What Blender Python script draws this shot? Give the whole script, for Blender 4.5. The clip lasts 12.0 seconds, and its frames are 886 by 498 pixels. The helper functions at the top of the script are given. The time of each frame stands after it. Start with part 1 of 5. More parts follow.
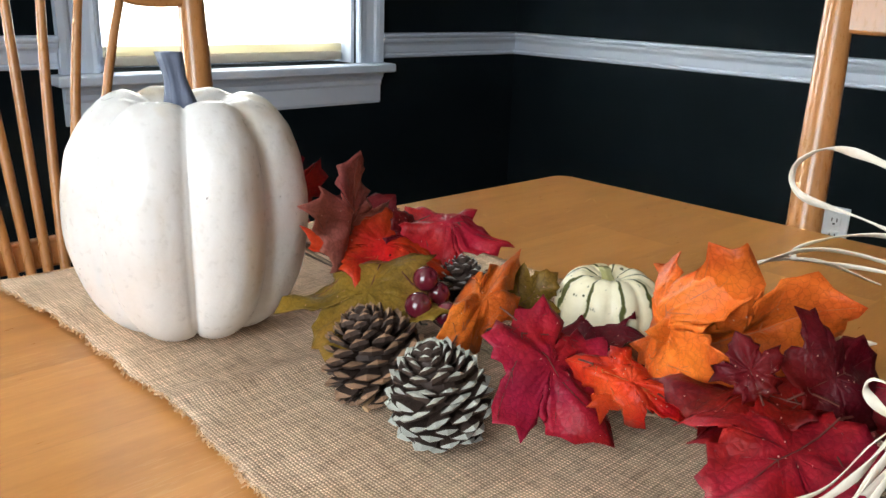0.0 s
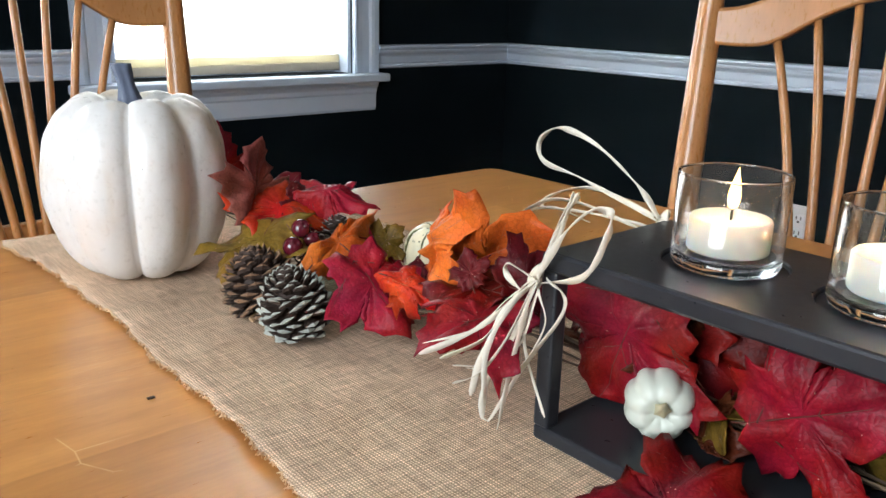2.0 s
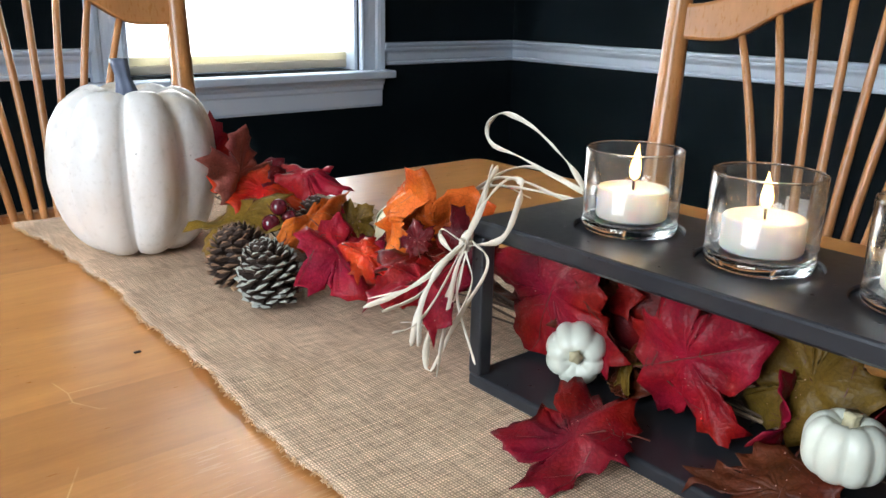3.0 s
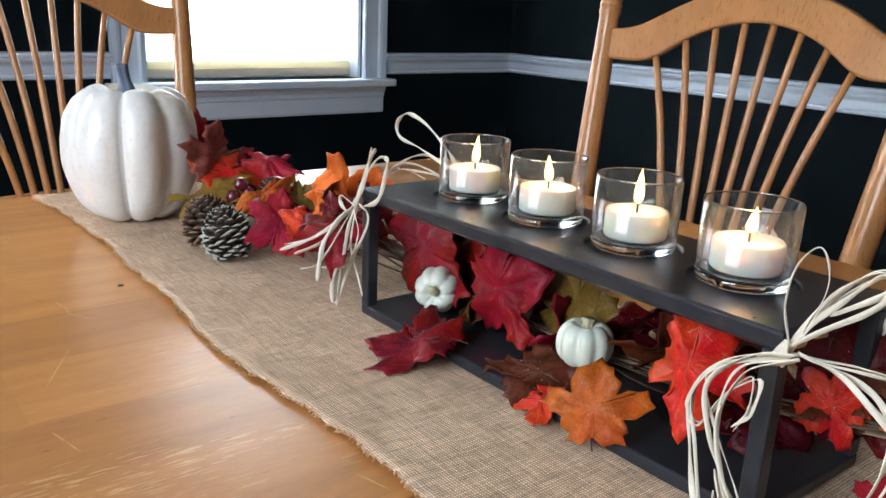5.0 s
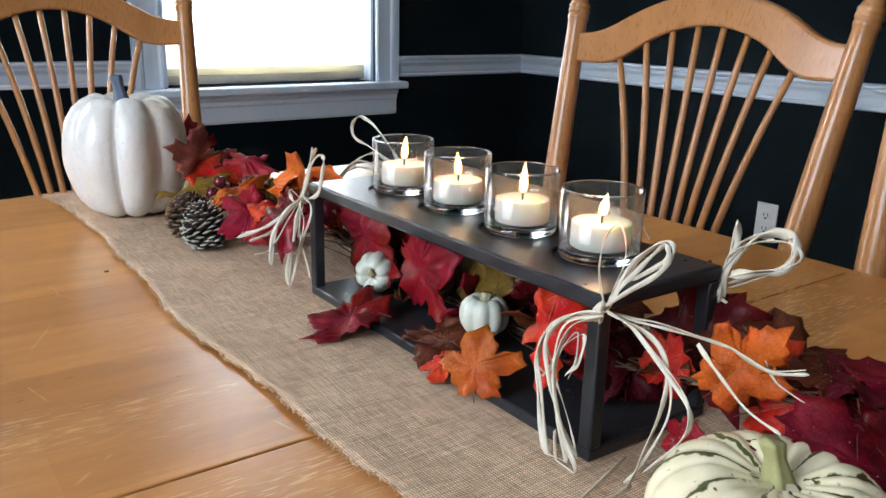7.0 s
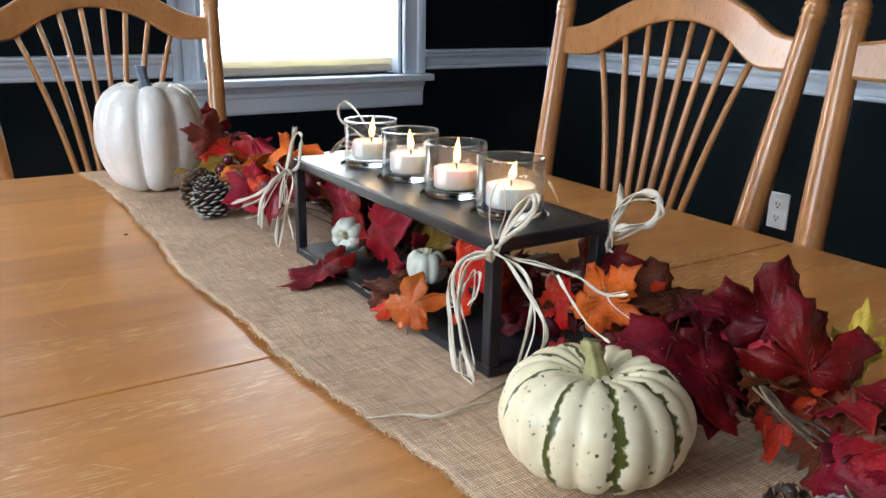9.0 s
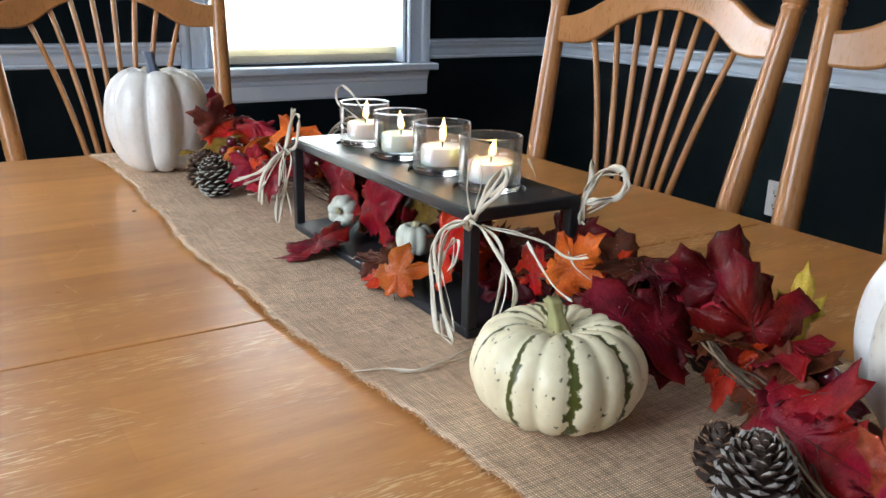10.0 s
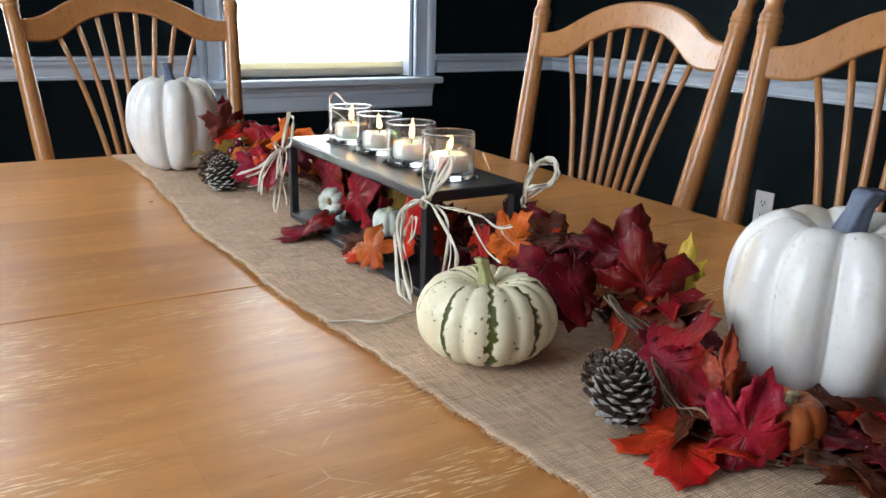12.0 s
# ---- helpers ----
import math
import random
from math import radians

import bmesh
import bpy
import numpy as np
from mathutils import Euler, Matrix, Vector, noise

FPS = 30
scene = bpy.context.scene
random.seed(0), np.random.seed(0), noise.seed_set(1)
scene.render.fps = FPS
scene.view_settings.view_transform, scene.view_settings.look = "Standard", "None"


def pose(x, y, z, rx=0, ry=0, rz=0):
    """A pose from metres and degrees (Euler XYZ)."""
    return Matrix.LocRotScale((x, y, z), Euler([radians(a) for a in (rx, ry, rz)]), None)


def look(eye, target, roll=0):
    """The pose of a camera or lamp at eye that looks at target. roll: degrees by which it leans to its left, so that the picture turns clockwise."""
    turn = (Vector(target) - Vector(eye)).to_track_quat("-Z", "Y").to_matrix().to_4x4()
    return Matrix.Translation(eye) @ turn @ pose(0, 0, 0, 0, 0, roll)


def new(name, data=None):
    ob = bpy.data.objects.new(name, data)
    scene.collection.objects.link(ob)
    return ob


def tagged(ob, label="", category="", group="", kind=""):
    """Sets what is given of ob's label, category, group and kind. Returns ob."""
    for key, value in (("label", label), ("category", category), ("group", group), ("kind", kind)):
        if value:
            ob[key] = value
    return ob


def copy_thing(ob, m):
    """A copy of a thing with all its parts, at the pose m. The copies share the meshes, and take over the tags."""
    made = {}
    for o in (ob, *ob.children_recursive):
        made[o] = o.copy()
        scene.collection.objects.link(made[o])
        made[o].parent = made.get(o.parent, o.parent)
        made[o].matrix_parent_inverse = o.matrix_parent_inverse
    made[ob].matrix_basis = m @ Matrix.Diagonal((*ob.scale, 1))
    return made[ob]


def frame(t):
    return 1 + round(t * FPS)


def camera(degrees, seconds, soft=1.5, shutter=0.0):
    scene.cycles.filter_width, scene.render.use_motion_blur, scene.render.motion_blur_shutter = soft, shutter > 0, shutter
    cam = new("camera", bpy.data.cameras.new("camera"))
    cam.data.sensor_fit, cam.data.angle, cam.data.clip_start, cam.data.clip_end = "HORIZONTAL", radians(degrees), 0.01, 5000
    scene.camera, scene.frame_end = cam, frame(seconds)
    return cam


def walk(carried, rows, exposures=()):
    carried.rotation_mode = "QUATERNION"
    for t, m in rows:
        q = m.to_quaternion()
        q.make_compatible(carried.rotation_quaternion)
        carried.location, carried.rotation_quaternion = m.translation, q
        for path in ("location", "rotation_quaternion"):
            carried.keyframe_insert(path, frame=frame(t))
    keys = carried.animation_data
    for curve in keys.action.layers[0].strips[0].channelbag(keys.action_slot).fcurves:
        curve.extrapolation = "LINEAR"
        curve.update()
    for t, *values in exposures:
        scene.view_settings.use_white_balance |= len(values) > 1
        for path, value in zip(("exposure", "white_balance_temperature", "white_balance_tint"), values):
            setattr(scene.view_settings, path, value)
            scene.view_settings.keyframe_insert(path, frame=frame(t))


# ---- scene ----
cam = camera(57.0, 12.0)
PATH = [
    (0, (-0.3226, 0.16, 0.9592), (1.3343, 1.9039, 0.2069), 2.0),
    (0.5, (-0.3251, 0.1172, 0.9629), (1.3192, 1.8761, 0.2195), 1.9),
    (1, (-0.3339, 0.0617, 0.9667), (1.3016, 1.8358, 0.2372), 1.6),
    (1.5, (-0.3402, 0.0101, 0.9705), (1.289, 1.7905, 0.2435), 1.6),
    (2, (-0.3478, -0.0353, 0.973), (1.2524, 1.7716, 0.2473), 1.5),
    (2.5, (-0.3515, -0.0769, 0.9743), (1.2146, 1.7564, 0.2447), 1.3),
    (3, (-0.3553, -0.1096, 0.9743), (1.2008, 1.7312, 0.2422), 1.1),
    (3.5, (-0.3654, -0.1562, 0.9806), (1.1945, 1.6871, 0.2573), 1.0),
    (3.7, (-0.3692, -0.1827, 0.9844), (1.1957, 1.6582, 0.2712), 1.2),
    (5.5, (-0.3944, -0.3263, 0.9919), (1.0937, 1.58, 0.2851), 2.7),
    (6, (-0.3856, -0.3478, 0.9944), (1.0723, 1.5826, 0.2876), 2.3),
    (6.5, (-0.3742, -0.383, 1.0007), (1.0597, 1.5649, 0.2951), 1.7),
    (7, (-0.373, -0.4196, 1.0058), (1.0521, 1.5347, 0.2964), 1.3),
    (9, (-0.3717, -0.5607, 1.0121), (0.9349, 1.4666, 0.2825), 1.0),
    (9.5, (-0.378, -0.5872, 1.0096), (0.9185, 1.4427, 0.2712), 1.0),
    (10, (-0.3818, -0.6136, 1.0108), (0.8996, 1.42, 0.2548), 1.2),
    (10.5, (-0.3755, -0.6401, 1.0083), (0.887, 1.4011, 0.241), 1.3),
    (11, (-0.3767, -0.6565, 1.007), (0.8833, 1.3873, 0.241), 1.3),
    (11.5, (-0.3906, -0.7094, 1.0146), (0.8681, 1.3432, 0.2699), 1.4),
    (12, (-0.4082, -0.751, 1.0159), (0.8379, 1.3192, 0.3027), 1.4),
]
walk(cam, [(t, look(eye, target, roll)) for t, eye, target, roll in PATH],
     exposures=[(0.0, -0.06, 6500, 10), (2.5, -0.11, 6200, 10), (6.5, -0.30, 6050, 10), (12.0, -0.36, 6100, 10)])

# ---- world and light ----
world = bpy.data.worlds.new("world")
scene.world = world
world.use_nodes = True
wn = world.node_tree.nodes
sky = wn.new("ShaderNodeTexSky")
sky.sky_type, sky.sun_disc = "NISHITA", False
sky.sun_elevation, sky.sun_rotation = radians(35), radians(200)
world.node_tree.links.new(sky.outputs[0], wn["Background"].inputs[0])
wn["Background"].inputs[1].default_value = 0.08
sun = new("sun", bpy.data.lights.new("sun", "SUN"))
sun.data.energy, sun.data.angle, sun.data.color = 0.8, radians(12), (1, 0.95, 0.88)
sun.matrix_world = look((3, -6, 6), (0, 0, 0))


def window_light(name, place, towards, w, h, watts, colour):
    lamp = new(name, bpy.data.lights.new(name, "AREA"))
    lamp.data.shape, lamp.data.size, lamp.data.size_y = "RECTANGLE", w, h
    lamp.data.energy, lamp.data.color = watts, colour
    lamp.matrix_world = look(place, towards)
    return lamp


# daylight at the shaded window, and at one on the side the camera comes from
window_light("daylight_shaded_window", (0.79, 2.30, 1.35), (0.79, 0, 1.35), 0.66, 1.2, 62, (0.97, 0.99, 1.0))
window_light("daylight_shaded_window_2", (-0.79, 2.30, 1.35), (-0.79, 0, 1.35), 0.66, 1.2, 180, (0.97, 0.99, 1.0))
window_light("daylight_side_window", (-1.98, -0.1, 1.50), (0.3, 0.1, 0.7), 1.2, 1.3, 56, (0.90, 0.96, 1.0))
# weak fill light from an assumed rear window, unseen and added
window_light("daylight_rear_window", (-0.9, -2.94, 1.55), (0, 0, 0.8), 1.1, 1.2, 1.5, (0.95, 0.97, 1.0))

# ---- materials ----


def material(name, low, high, scale=8.0, rough=0.5, bump=0.2, fine=60.0, stretch=(1, 1, 1), metal=0.0, spread=(0.35, 0.65),
             rough_var=0.1, coat=0.0, random_tint=0.0, sheen=0.0, depth=0.002):
    """Two scales of noise: a broad one for the colour, a fine one for grain, gloss and relief."""
    m = bpy.data.materials.new(name)
    m.use_nodes = True
    nt = m.node_tree
    n, l = nt.nodes, nt.links
    b = n["Principled BSDF"]
    tc, mp = n.new("ShaderNodeTexCoord"), n.new("ShaderNodeMapping")
    mp.inputs["Scale"].default_value = stretch
    l.new(tc.outputs["Object"], mp.inputs[0])
    broad, grain = n.new("ShaderNodeTexNoise"), n.new("ShaderNodeTexNoise")
    broad.inputs["Scale"].default_value, broad.inputs["Detail"].default_value = scale, 6
    grain.inputs["Scale"].default_value, grain.inputs["Detail"].default_value = fine, 4
    l.new(mp.outputs[0], broad.inputs[0])
    l.new(mp.outputs[0], grain.inputs[0])
    ramp = n.new("ShaderNodeValToRGB")
    ramp.color_ramp.elements[0].position, ramp.color_ramp.elements[1].position = spread
    # the two tones lie evenly about the main colour, their contrast softened
    part_tone = [(a / c) ** 0.5 for a, c in zip(low, high)]
    dark = [c * 2 * s / (1 + s) for c, s in zip(high, part_tone)]
    pale = [min(0.9, c * 2 / (1 + s)) for c, s in zip(high, part_tone)]
    ramp.color_ramp.elements[0].color, ramp.color_ramp.elements[1].color = (*dark, 1), (*pale, 1)
    blend = n.new("ShaderNodeMath")
    blend.operation = "MULTIPLY_ADD"
    blend.inputs[1].default_value = 0.3
    take = n.new("ShaderNodeMath")
    take.operation = "MULTIPLY_ADD"
    take.inputs[1].default_value, take.inputs[2].default_value = 0.7, 0.0
    l.new(broad.outputs[0], take.inputs[0])
    l.new(grain.outputs[0], blend.inputs[0])
    l.new(take.outputs[0], blend.inputs[2])
    l.new(blend.outputs[0], ramp.inputs[0])
    colour = ramp.outputs[0]
    if random_tint:
        info, hsv, span = n.new("ShaderNodeObjectInfo"), n.new("ShaderNodeHueSaturation"), n.new("ShaderNodeMapRange")
        span.inputs[3].default_value, span.inputs[4].default_value = 1 - random_tint, 1 + random_tint
        l.new(info.outputs["Random"], span.inputs[0])
        l.new(span.outputs[0], hsv.inputs["Value"])
        l.new(colour, hsv.inputs["Color"])
        colour = hsv.outputs[0]
    l.new(colour, b.inputs["Base Color"])
    rr = n.new("ShaderNodeMapRange")
    rr.inputs[3].default_value, rr.inputs[4].default_value = rough - rough_var, rough + rough_var
    l.new(grain.outputs[0], rr.inputs[0])
    l.new(rr.outputs[0], b.inputs["Roughness"])
    b.inputs["Metallic"].default_value = metal
    b.inputs["Coat Weight"].default_value = coat
    b.inputs["Coat Roughness"].default_value = 0.12
    b.inputs["Sheen Weight"].default_value = sheen
    if bump:
        bp = n.new("ShaderNodeBump")
        bp.inputs["Strength"].default_value, bp.inputs["Distance"].default_value = bump, depth
        l.new(blend.outputs[0], bp.inputs["Height"])
        l.new(bp.outputs[0], b.inputs["Normal"])
    return m


def glow(name, colour, strength):
    m = bpy.data.materials.new(name)
    m.use_nodes = True
    b = m.node_tree.nodes["Principled BSDF"]
    b.inputs["Base Color"].default_value = (*colour, 1)
    b.inputs["Emission Color"].default_value = (*colour, 1)
    b.inputs["Emission Strength"].default_value = strength
    return m


def clear_glass(name, tint, rough=0.0):
    m = bpy.data.materials.new(name)
    m.use_nodes = True
    b = m.node_tree.nodes["Principled BSDF"]
    b.inputs["Base Color"].default_value = (*tint, 1)
    b.inputs["Transmission Weight"].default_value, b.inputs["Roughness"].default_value, b.inputs["IOR"].default_value = 1.0, rough, 1.48
    return m


def thin_glass(name, tint):
    """Clear thin glass: see-through, with gloss that grows towards grazing angles."""
    m = bpy.data.materials.new(name)
    m.use_nodes = True
    n, l = m.node_tree.nodes, m.node_tree.links
    n.remove(n["Principled BSDF"])
    see, gloss, mx, fr = n.new("ShaderNodeBsdfTransparent"), n.new("ShaderNodeBsdfGlossy"), n.new("ShaderNodeMixShader"), n.new("ShaderNodeLayerWeight")
    power, scale = n.new("ShaderNodeMath"), n.new("ShaderNodeMath")
    power.operation, scale.operation = "POWER", "MULTIPLY_ADD"
    power.inputs[1].default_value, scale.inputs[1].default_value, scale.inputs[2].default_value = 3, 0.95, 0.055
    see.inputs[0].default_value = (*tint, 1)
    gloss.inputs["Roughness"].default_value = 0.05
    l.new(fr.outputs["Facing"], power.inputs[0])
    l.new(power.outputs[0], scale.inputs[0])
    l.new(scale.outputs[0], mx.inputs[0])
    l.new(see.outputs[0], mx.inputs[1])
    l.new(gloss.outputs[0], mx.inputs[2])
    # faint scatter added so the walls pick up the candle glow
    scatter, both = n.new("ShaderNodeBsdfTranslucent"), n.new("ShaderNodeMixShader")
    scatter.inputs[0].default_value, both.inputs[0].default_value = (0.9, 0.88, 0.85, 1), 0.022
    l.new(mx.outputs[0], both.inputs[1])
    l.new(scatter.outputs[0], both.inputs[2])
    l.new(both.outputs[0], n["Material Output"].inputs[0])
    return m


def wood_table():
    """Honey maple, its grain across the table, with boards of slightly different tone, scuffs and fine scratches."""
    m = material("table_wood", (0.250, 0.094, 0.021), (0.49, 0.222, 0.064), 9, 0.30, 0.10, 60, (1.0, 6, 6), spread=(0.30, 0.70), rough_var=0.06, depth=0.0006)
    nt = m.node_tree
    n, l = nt.nodes, nt.links
    b = n["Principled BSDF"]
    ramp = b.inputs["Base Color"].links[0].from_node
    tc = n.new("ShaderNodeTexCoord")
    # boards
    brick = n.new("ShaderNodeTexBrick")
    brick.inputs["Scale"].default_value = 1.0
    brick.inputs["Brick Width"].default_value, brick.inputs["Row Height"].default_value = 0.62, 0.088
    brick.inputs["Mortar Size"].default_value = 0.0004
    brick.inputs["Color1"].default_value, brick.inputs["Color2"].default_value = (0.80, 0.745, 0.68, 1), (1.11, 1.10, 1.07, 1)
    brick.inputs["Mortar"].default_value = (0.95, 0.94, 0.92, 1)
    l.new(tc.outputs["Object"], brick.inputs[0])
    mul = n.new("ShaderNodeMix")
    mul.data_type, mul.blend_type = "RGBA", "MULTIPLY"
    mul.inputs[0].default_value = 1
    l.new(ramp.outputs[0], mul.inputs[6])
    l.new(brick.outputs[0], mul.inputs[7])
    # worn lacquer: pale broken streaks along the grain, in patches
    mp = n.new("ShaderNodeMapping")
    mp.inputs["Scale"].default_value = (58, 540, 1)
    l.new(tc.outputs["Object"], mp.inputs[0])
    streak, patch = n.new("ShaderNodeTexNoise"), n.new("ShaderNodeTexNoise")
    streak.inputs["Scale"].default_value, streak.inputs["Detail"].default_value = 1.0, 3
    patch.inputs["Scale"].default_value, patch.inputs["Detail"].default_value = 7.5, 4
    l.new(mp.outputs[0], streak.inputs[0])
    along = n.new("ShaderNodeMapping")
    along.inputs["Scale"].default_value = (0.55, 1.7, 1)
    l.new(tc.outputs["Object"], along.inputs[0])
    l.new(along.outputs[0], patch.inputs[0])
    cut = []
    for tex, lo, hi in ((streak, 0.56, 0.61), (patch, 0.50, 0.61)):
        rg = n.new("ShaderNodeMapRange")
        rg.inputs[1].default_value, rg.inputs[2].default_value = lo, hi
        l.new(tex.outputs[0], rg.inputs[0])
        cut.append(rg)
    wear = n.new("ShaderNodeMath")
    wear.operation = "MULTIPLY"
    l.new(cut[0].outputs[0], wear.inputs[0])
    l.new(cut[1].outputs[0], wear.inputs[1])
    # worn most where plates are set, along the near half of the table
    where, near, sum_up = n.new("ShaderNodeSeparateXYZ"), n.new("ShaderNodeMapRange"), n.new("ShaderNodeMath")
    near.inputs[1].default_value, near.inputs[2].default_value, near.inputs[3].default_value, near.inputs[4].default_value = 0.30, -0.30, 0.12, 1.0
    sum_up.operation = "MULTIPLY"
    l.new(tc.outputs["Object"], where.inputs[0])
    l.new(where.outputs[1], near.inputs[0])
    l.new(wear.outputs[0], sum_up.inputs[0])
    l.new(near.outputs[0], sum_up.inputs[1])
    wear = sum_up
    # a few stray scratches across the grain
    cell, line, keep = n.new("ShaderNodeTexVoronoi"), n.new("ShaderNodeMapRange"), n.new("ShaderNodeMapRange")
    cell.feature = "DISTANCE_TO_EDGE"
    cell.inputs["Scale"].default_value = 8
    line.inputs[1].default_value, line.inputs[2].default_value, line.inputs[3].default_value, line.inputs[4].default_value = 0.001, 0.005, 0.5, 0.0
    spots = n.new("ShaderNodeTexNoise")
    spots.inputs["Scale"].default_value, spots.inputs["Detail"].default_value = 23, 2
    keep.inputs[1].default_value, keep.inputs[2].default_value = 0.60, 0.66
    l.new(tc.outputs["Object"], cell.inputs[0])
    l.new(tc.outputs["Object"], spots.inputs[0])
    l.new(cell.outputs["Distance"], line.inputs[0])
    l.new(spots.outputs[0], keep.inputs[0])
    stray, both = n.new("ShaderNodeMath"), n.new("ShaderNodeMath")
    stray.operation, both.operation = "MULTIPLY", "MAXIMUM"
    l.new(line.outputs[0], stray.inputs[0])
    l.new(keep.outputs[0], stray.inputs[1])
    l.new(stray.outputs[0], both.inputs[0])
    l.new(wear.outputs[0], both.inputs[1])
    wear = both
    fade = n.new("ShaderNodeMix")
    fade.data_type = "RGBA"
    fade.inputs[7].default_value = (0.80, 0.57, 0.31, 1)
    l.new(wear.outputs[0], fade.inputs[0])
    l.new(mul.outputs[2], fade.inputs[6])
    l.new(fade.outputs[2], b.inputs["Base Color"])
    add = n.new("ShaderNodeMath")
    add.operation = "MULTIPLY_ADD"
    add.inputs[1].default_value = 0.22
    l.new(wear.outputs[0], add.inputs[0])
    l.new(b.inputs["Roughness"].links[0].from_socket, add.inputs[2])
    l.new(add.outputs[0], b.inputs["Roughness"])
    b.inputs["Specular IOR Level"].default_value = 0.56
    return m


def burlap():
    """Jute weave: threads over and under, with thick and thin yarns."""
    m = material("burlap", (0.46, 0.305, 0.20), (0.725, 0.522, 0.365), 26, 0.95, 0.0, 260, rough_var=0.04)
    nt = m.node_tree
    n, l = nt.nodes, nt.links
    b = n["Principled BSDF"]
    ramp = b.inputs["Base Color"].links[0].from_node
    b.inputs["Specular IOR Level"].default_value = 0.12
    tc = n.new("ShaderNodeTexCoord")
    waves = []
    for axis, other in (("X", "Y"), ("Y", "X")):
        w = n.new("ShaderNodeTexWave")
        w.bands_direction = axis
        w.inputs["Scale"].default_value, w.inputs["Distortion"].default_value = 172, 3.6
        w.inputs["Detail"].default_value, w.inputs["Detail Scale"].default_value = 3, 1.4
        l.new(tc.outputs["Object"], w.inputs[0])
        waves.append(w)
    top = n.new("ShaderNodeMath")
    top.operation = "MULTIPLY"
    l.new(waves[0].outputs["Fac"], top.inputs[0])
    l.new(waves[1].outputs["Fac"], top.inputs[1])
    span = n.new("ShaderNodeMapRange")
    span.inputs[1].default_value, span.inputs[2].default_value = 0.0, 0.55
    span.inputs[3].default_value, span.inputs[4].default_value = 0.58, 1.20
    l.new(top.outputs[0], span.inputs[0])
    slubs = []
    for stretch in ((110, 1400, 1), (1400, 110, 1)):
        mp, no = n.new("ShaderNodeMapping"), n.new("ShaderNodeTexNoise")
        mp.inputs["Scale"].default_value = stretch
        no.inputs["Scale"].default_value, no.inputs["Detail"].default_value = 0.5, 2
        l.new(tc.outputs["Object"], mp.inputs[0])
        l.new(mp.outputs[0], no.inputs[0])
        slubs.append(no)
    yarn = n.new("ShaderNodeMath")
    l.new(slubs[0].outputs[0], yarn.inputs[0])
    l.new(slubs[1].outputs[0], yarn.inputs[1])
    thick = n.new("ShaderNodeMapRange")
    thick.inputs[1].default_value, thick.inputs[2].default_value = 0.7, 1.3
    thick.inputs[3].default_value, thick.inputs[4].default_value = 0.66, 1.30
    l.new(yarn.outputs[0], thick.inputs[0])
    weave = n.new("ShaderNodeMath")
    weave.operation = "MULTIPLY"
    l.new(span.outputs[0], weave.inputs[0])
    l.new(thick.outputs[0], weave.inputs[1])
    mul = n.new("ShaderNodeVectorMath")
    mul.operation = "SCALE"
    l.new(ramp.outputs[0], mul.inputs[0])
    l.new(weave.outputs[0], mul.inputs["Scale"])
    l.new(mul.outputs[0], b.inputs["Base Color"])
    bp = n.new("ShaderNodeBump")
    bp.inputs["Strength"].default_value, bp.inputs["Distance"].default_value = 0.7, 0.0008
    l.new(top.outputs[0], bp.inputs["Height"])
    l.new(bp.outputs[0], b.inputs["Normal"])
    return m


def shade_fabric(name="shade_fabric", low=(0.80, 0.79, 0.74), high=(0.88, 0.88, 0.85), cover=0.45):
    m = bpy.data.materials.new(name)
    m.use_nodes = True
    n, l = m.node_tree.nodes, m.node_tree.links
    n.remove(n["Principled BSDF"])
    tr, df, mx = n.new("ShaderNodeBsdfTranslucent"), n.new("ShaderNodeBsdfDiffuse"), n.new("ShaderNodeMixShader")
    tc, no, rp = n.new("ShaderNodeTexCoord"), n.new("ShaderNodeTexNoise"), n.new("ShaderNodeValToRGB")
    no.inputs["Scale"].default_value = 3
    rp.color_ramp.elements[0].color, rp.color_ramp.elements[1].color = (*low, 1), (*high, 1)
    l.new(tc.outputs["Object"], no.inputs[0])
    l.new(no.outputs[0], rp.inputs[0])
    l.new(rp.outputs[0], tr.inputs[0])
    l.new(rp.outputs[0], df.inputs[0])
    mx.inputs[0].default_value = cover
    l.new(tr.outputs[0], mx.inputs[1])
    l.new(df.outputs[0], mx.inputs[2])
    l.new(mx.outputs[0], n["Material Output"].inputs[0])
    return m


WALL = material("wall_paint", (0.0032, 0.0060, 0.0076), (0.0040, 0.0074, 0.0094), 5, 0.72, 0.12, 300, rough_var=0.06, depth=0.0008)
WALL.node_tree.nodes["Principled BSDF"].inputs["Specular IOR Level"].default_value = 0.06
TRIM = material("trim_paint", (0.52, 0.60, 0.71), (0.57, 0.65, 0.76), 4, 0.38, 0.04, 90, rough_var=0.06, depth=0.0006)
CEILING = material("ceiling_paint", (0.60, 0.60, 0.58), (0.66, 0.66, 0.64), 4, 0.8, 0.1, 200)
FLOOR = material("floor_wood", (0.16, 0.075, 0.03), (0.27, 0.135, 0.06), 3, 0.35, 0.1, 40, (1, 8, 1))
TABLE = wood_table()
CHAIR = material("chair_wood", (0.26, 0.110, 0.035), (0.43, 0.196, 0.066), 7, 0.29, 0.05, 60, (5, 5, 1), rough_var=0.07, coat=0.30, depth=0.0006)
BURLAP = burlap()
JUTE = material("jute_fibre", (0.36, 0.19, 0.09), (0.56, 0.35, 0.19), 60, 0.9, 0.2, 300)
SHADE = shade_fabric()
BAND = shade_fabric("shade_lower_band", (0.62, 0.58, 0.44), (0.70, 0.66, 0.52), 0.35)
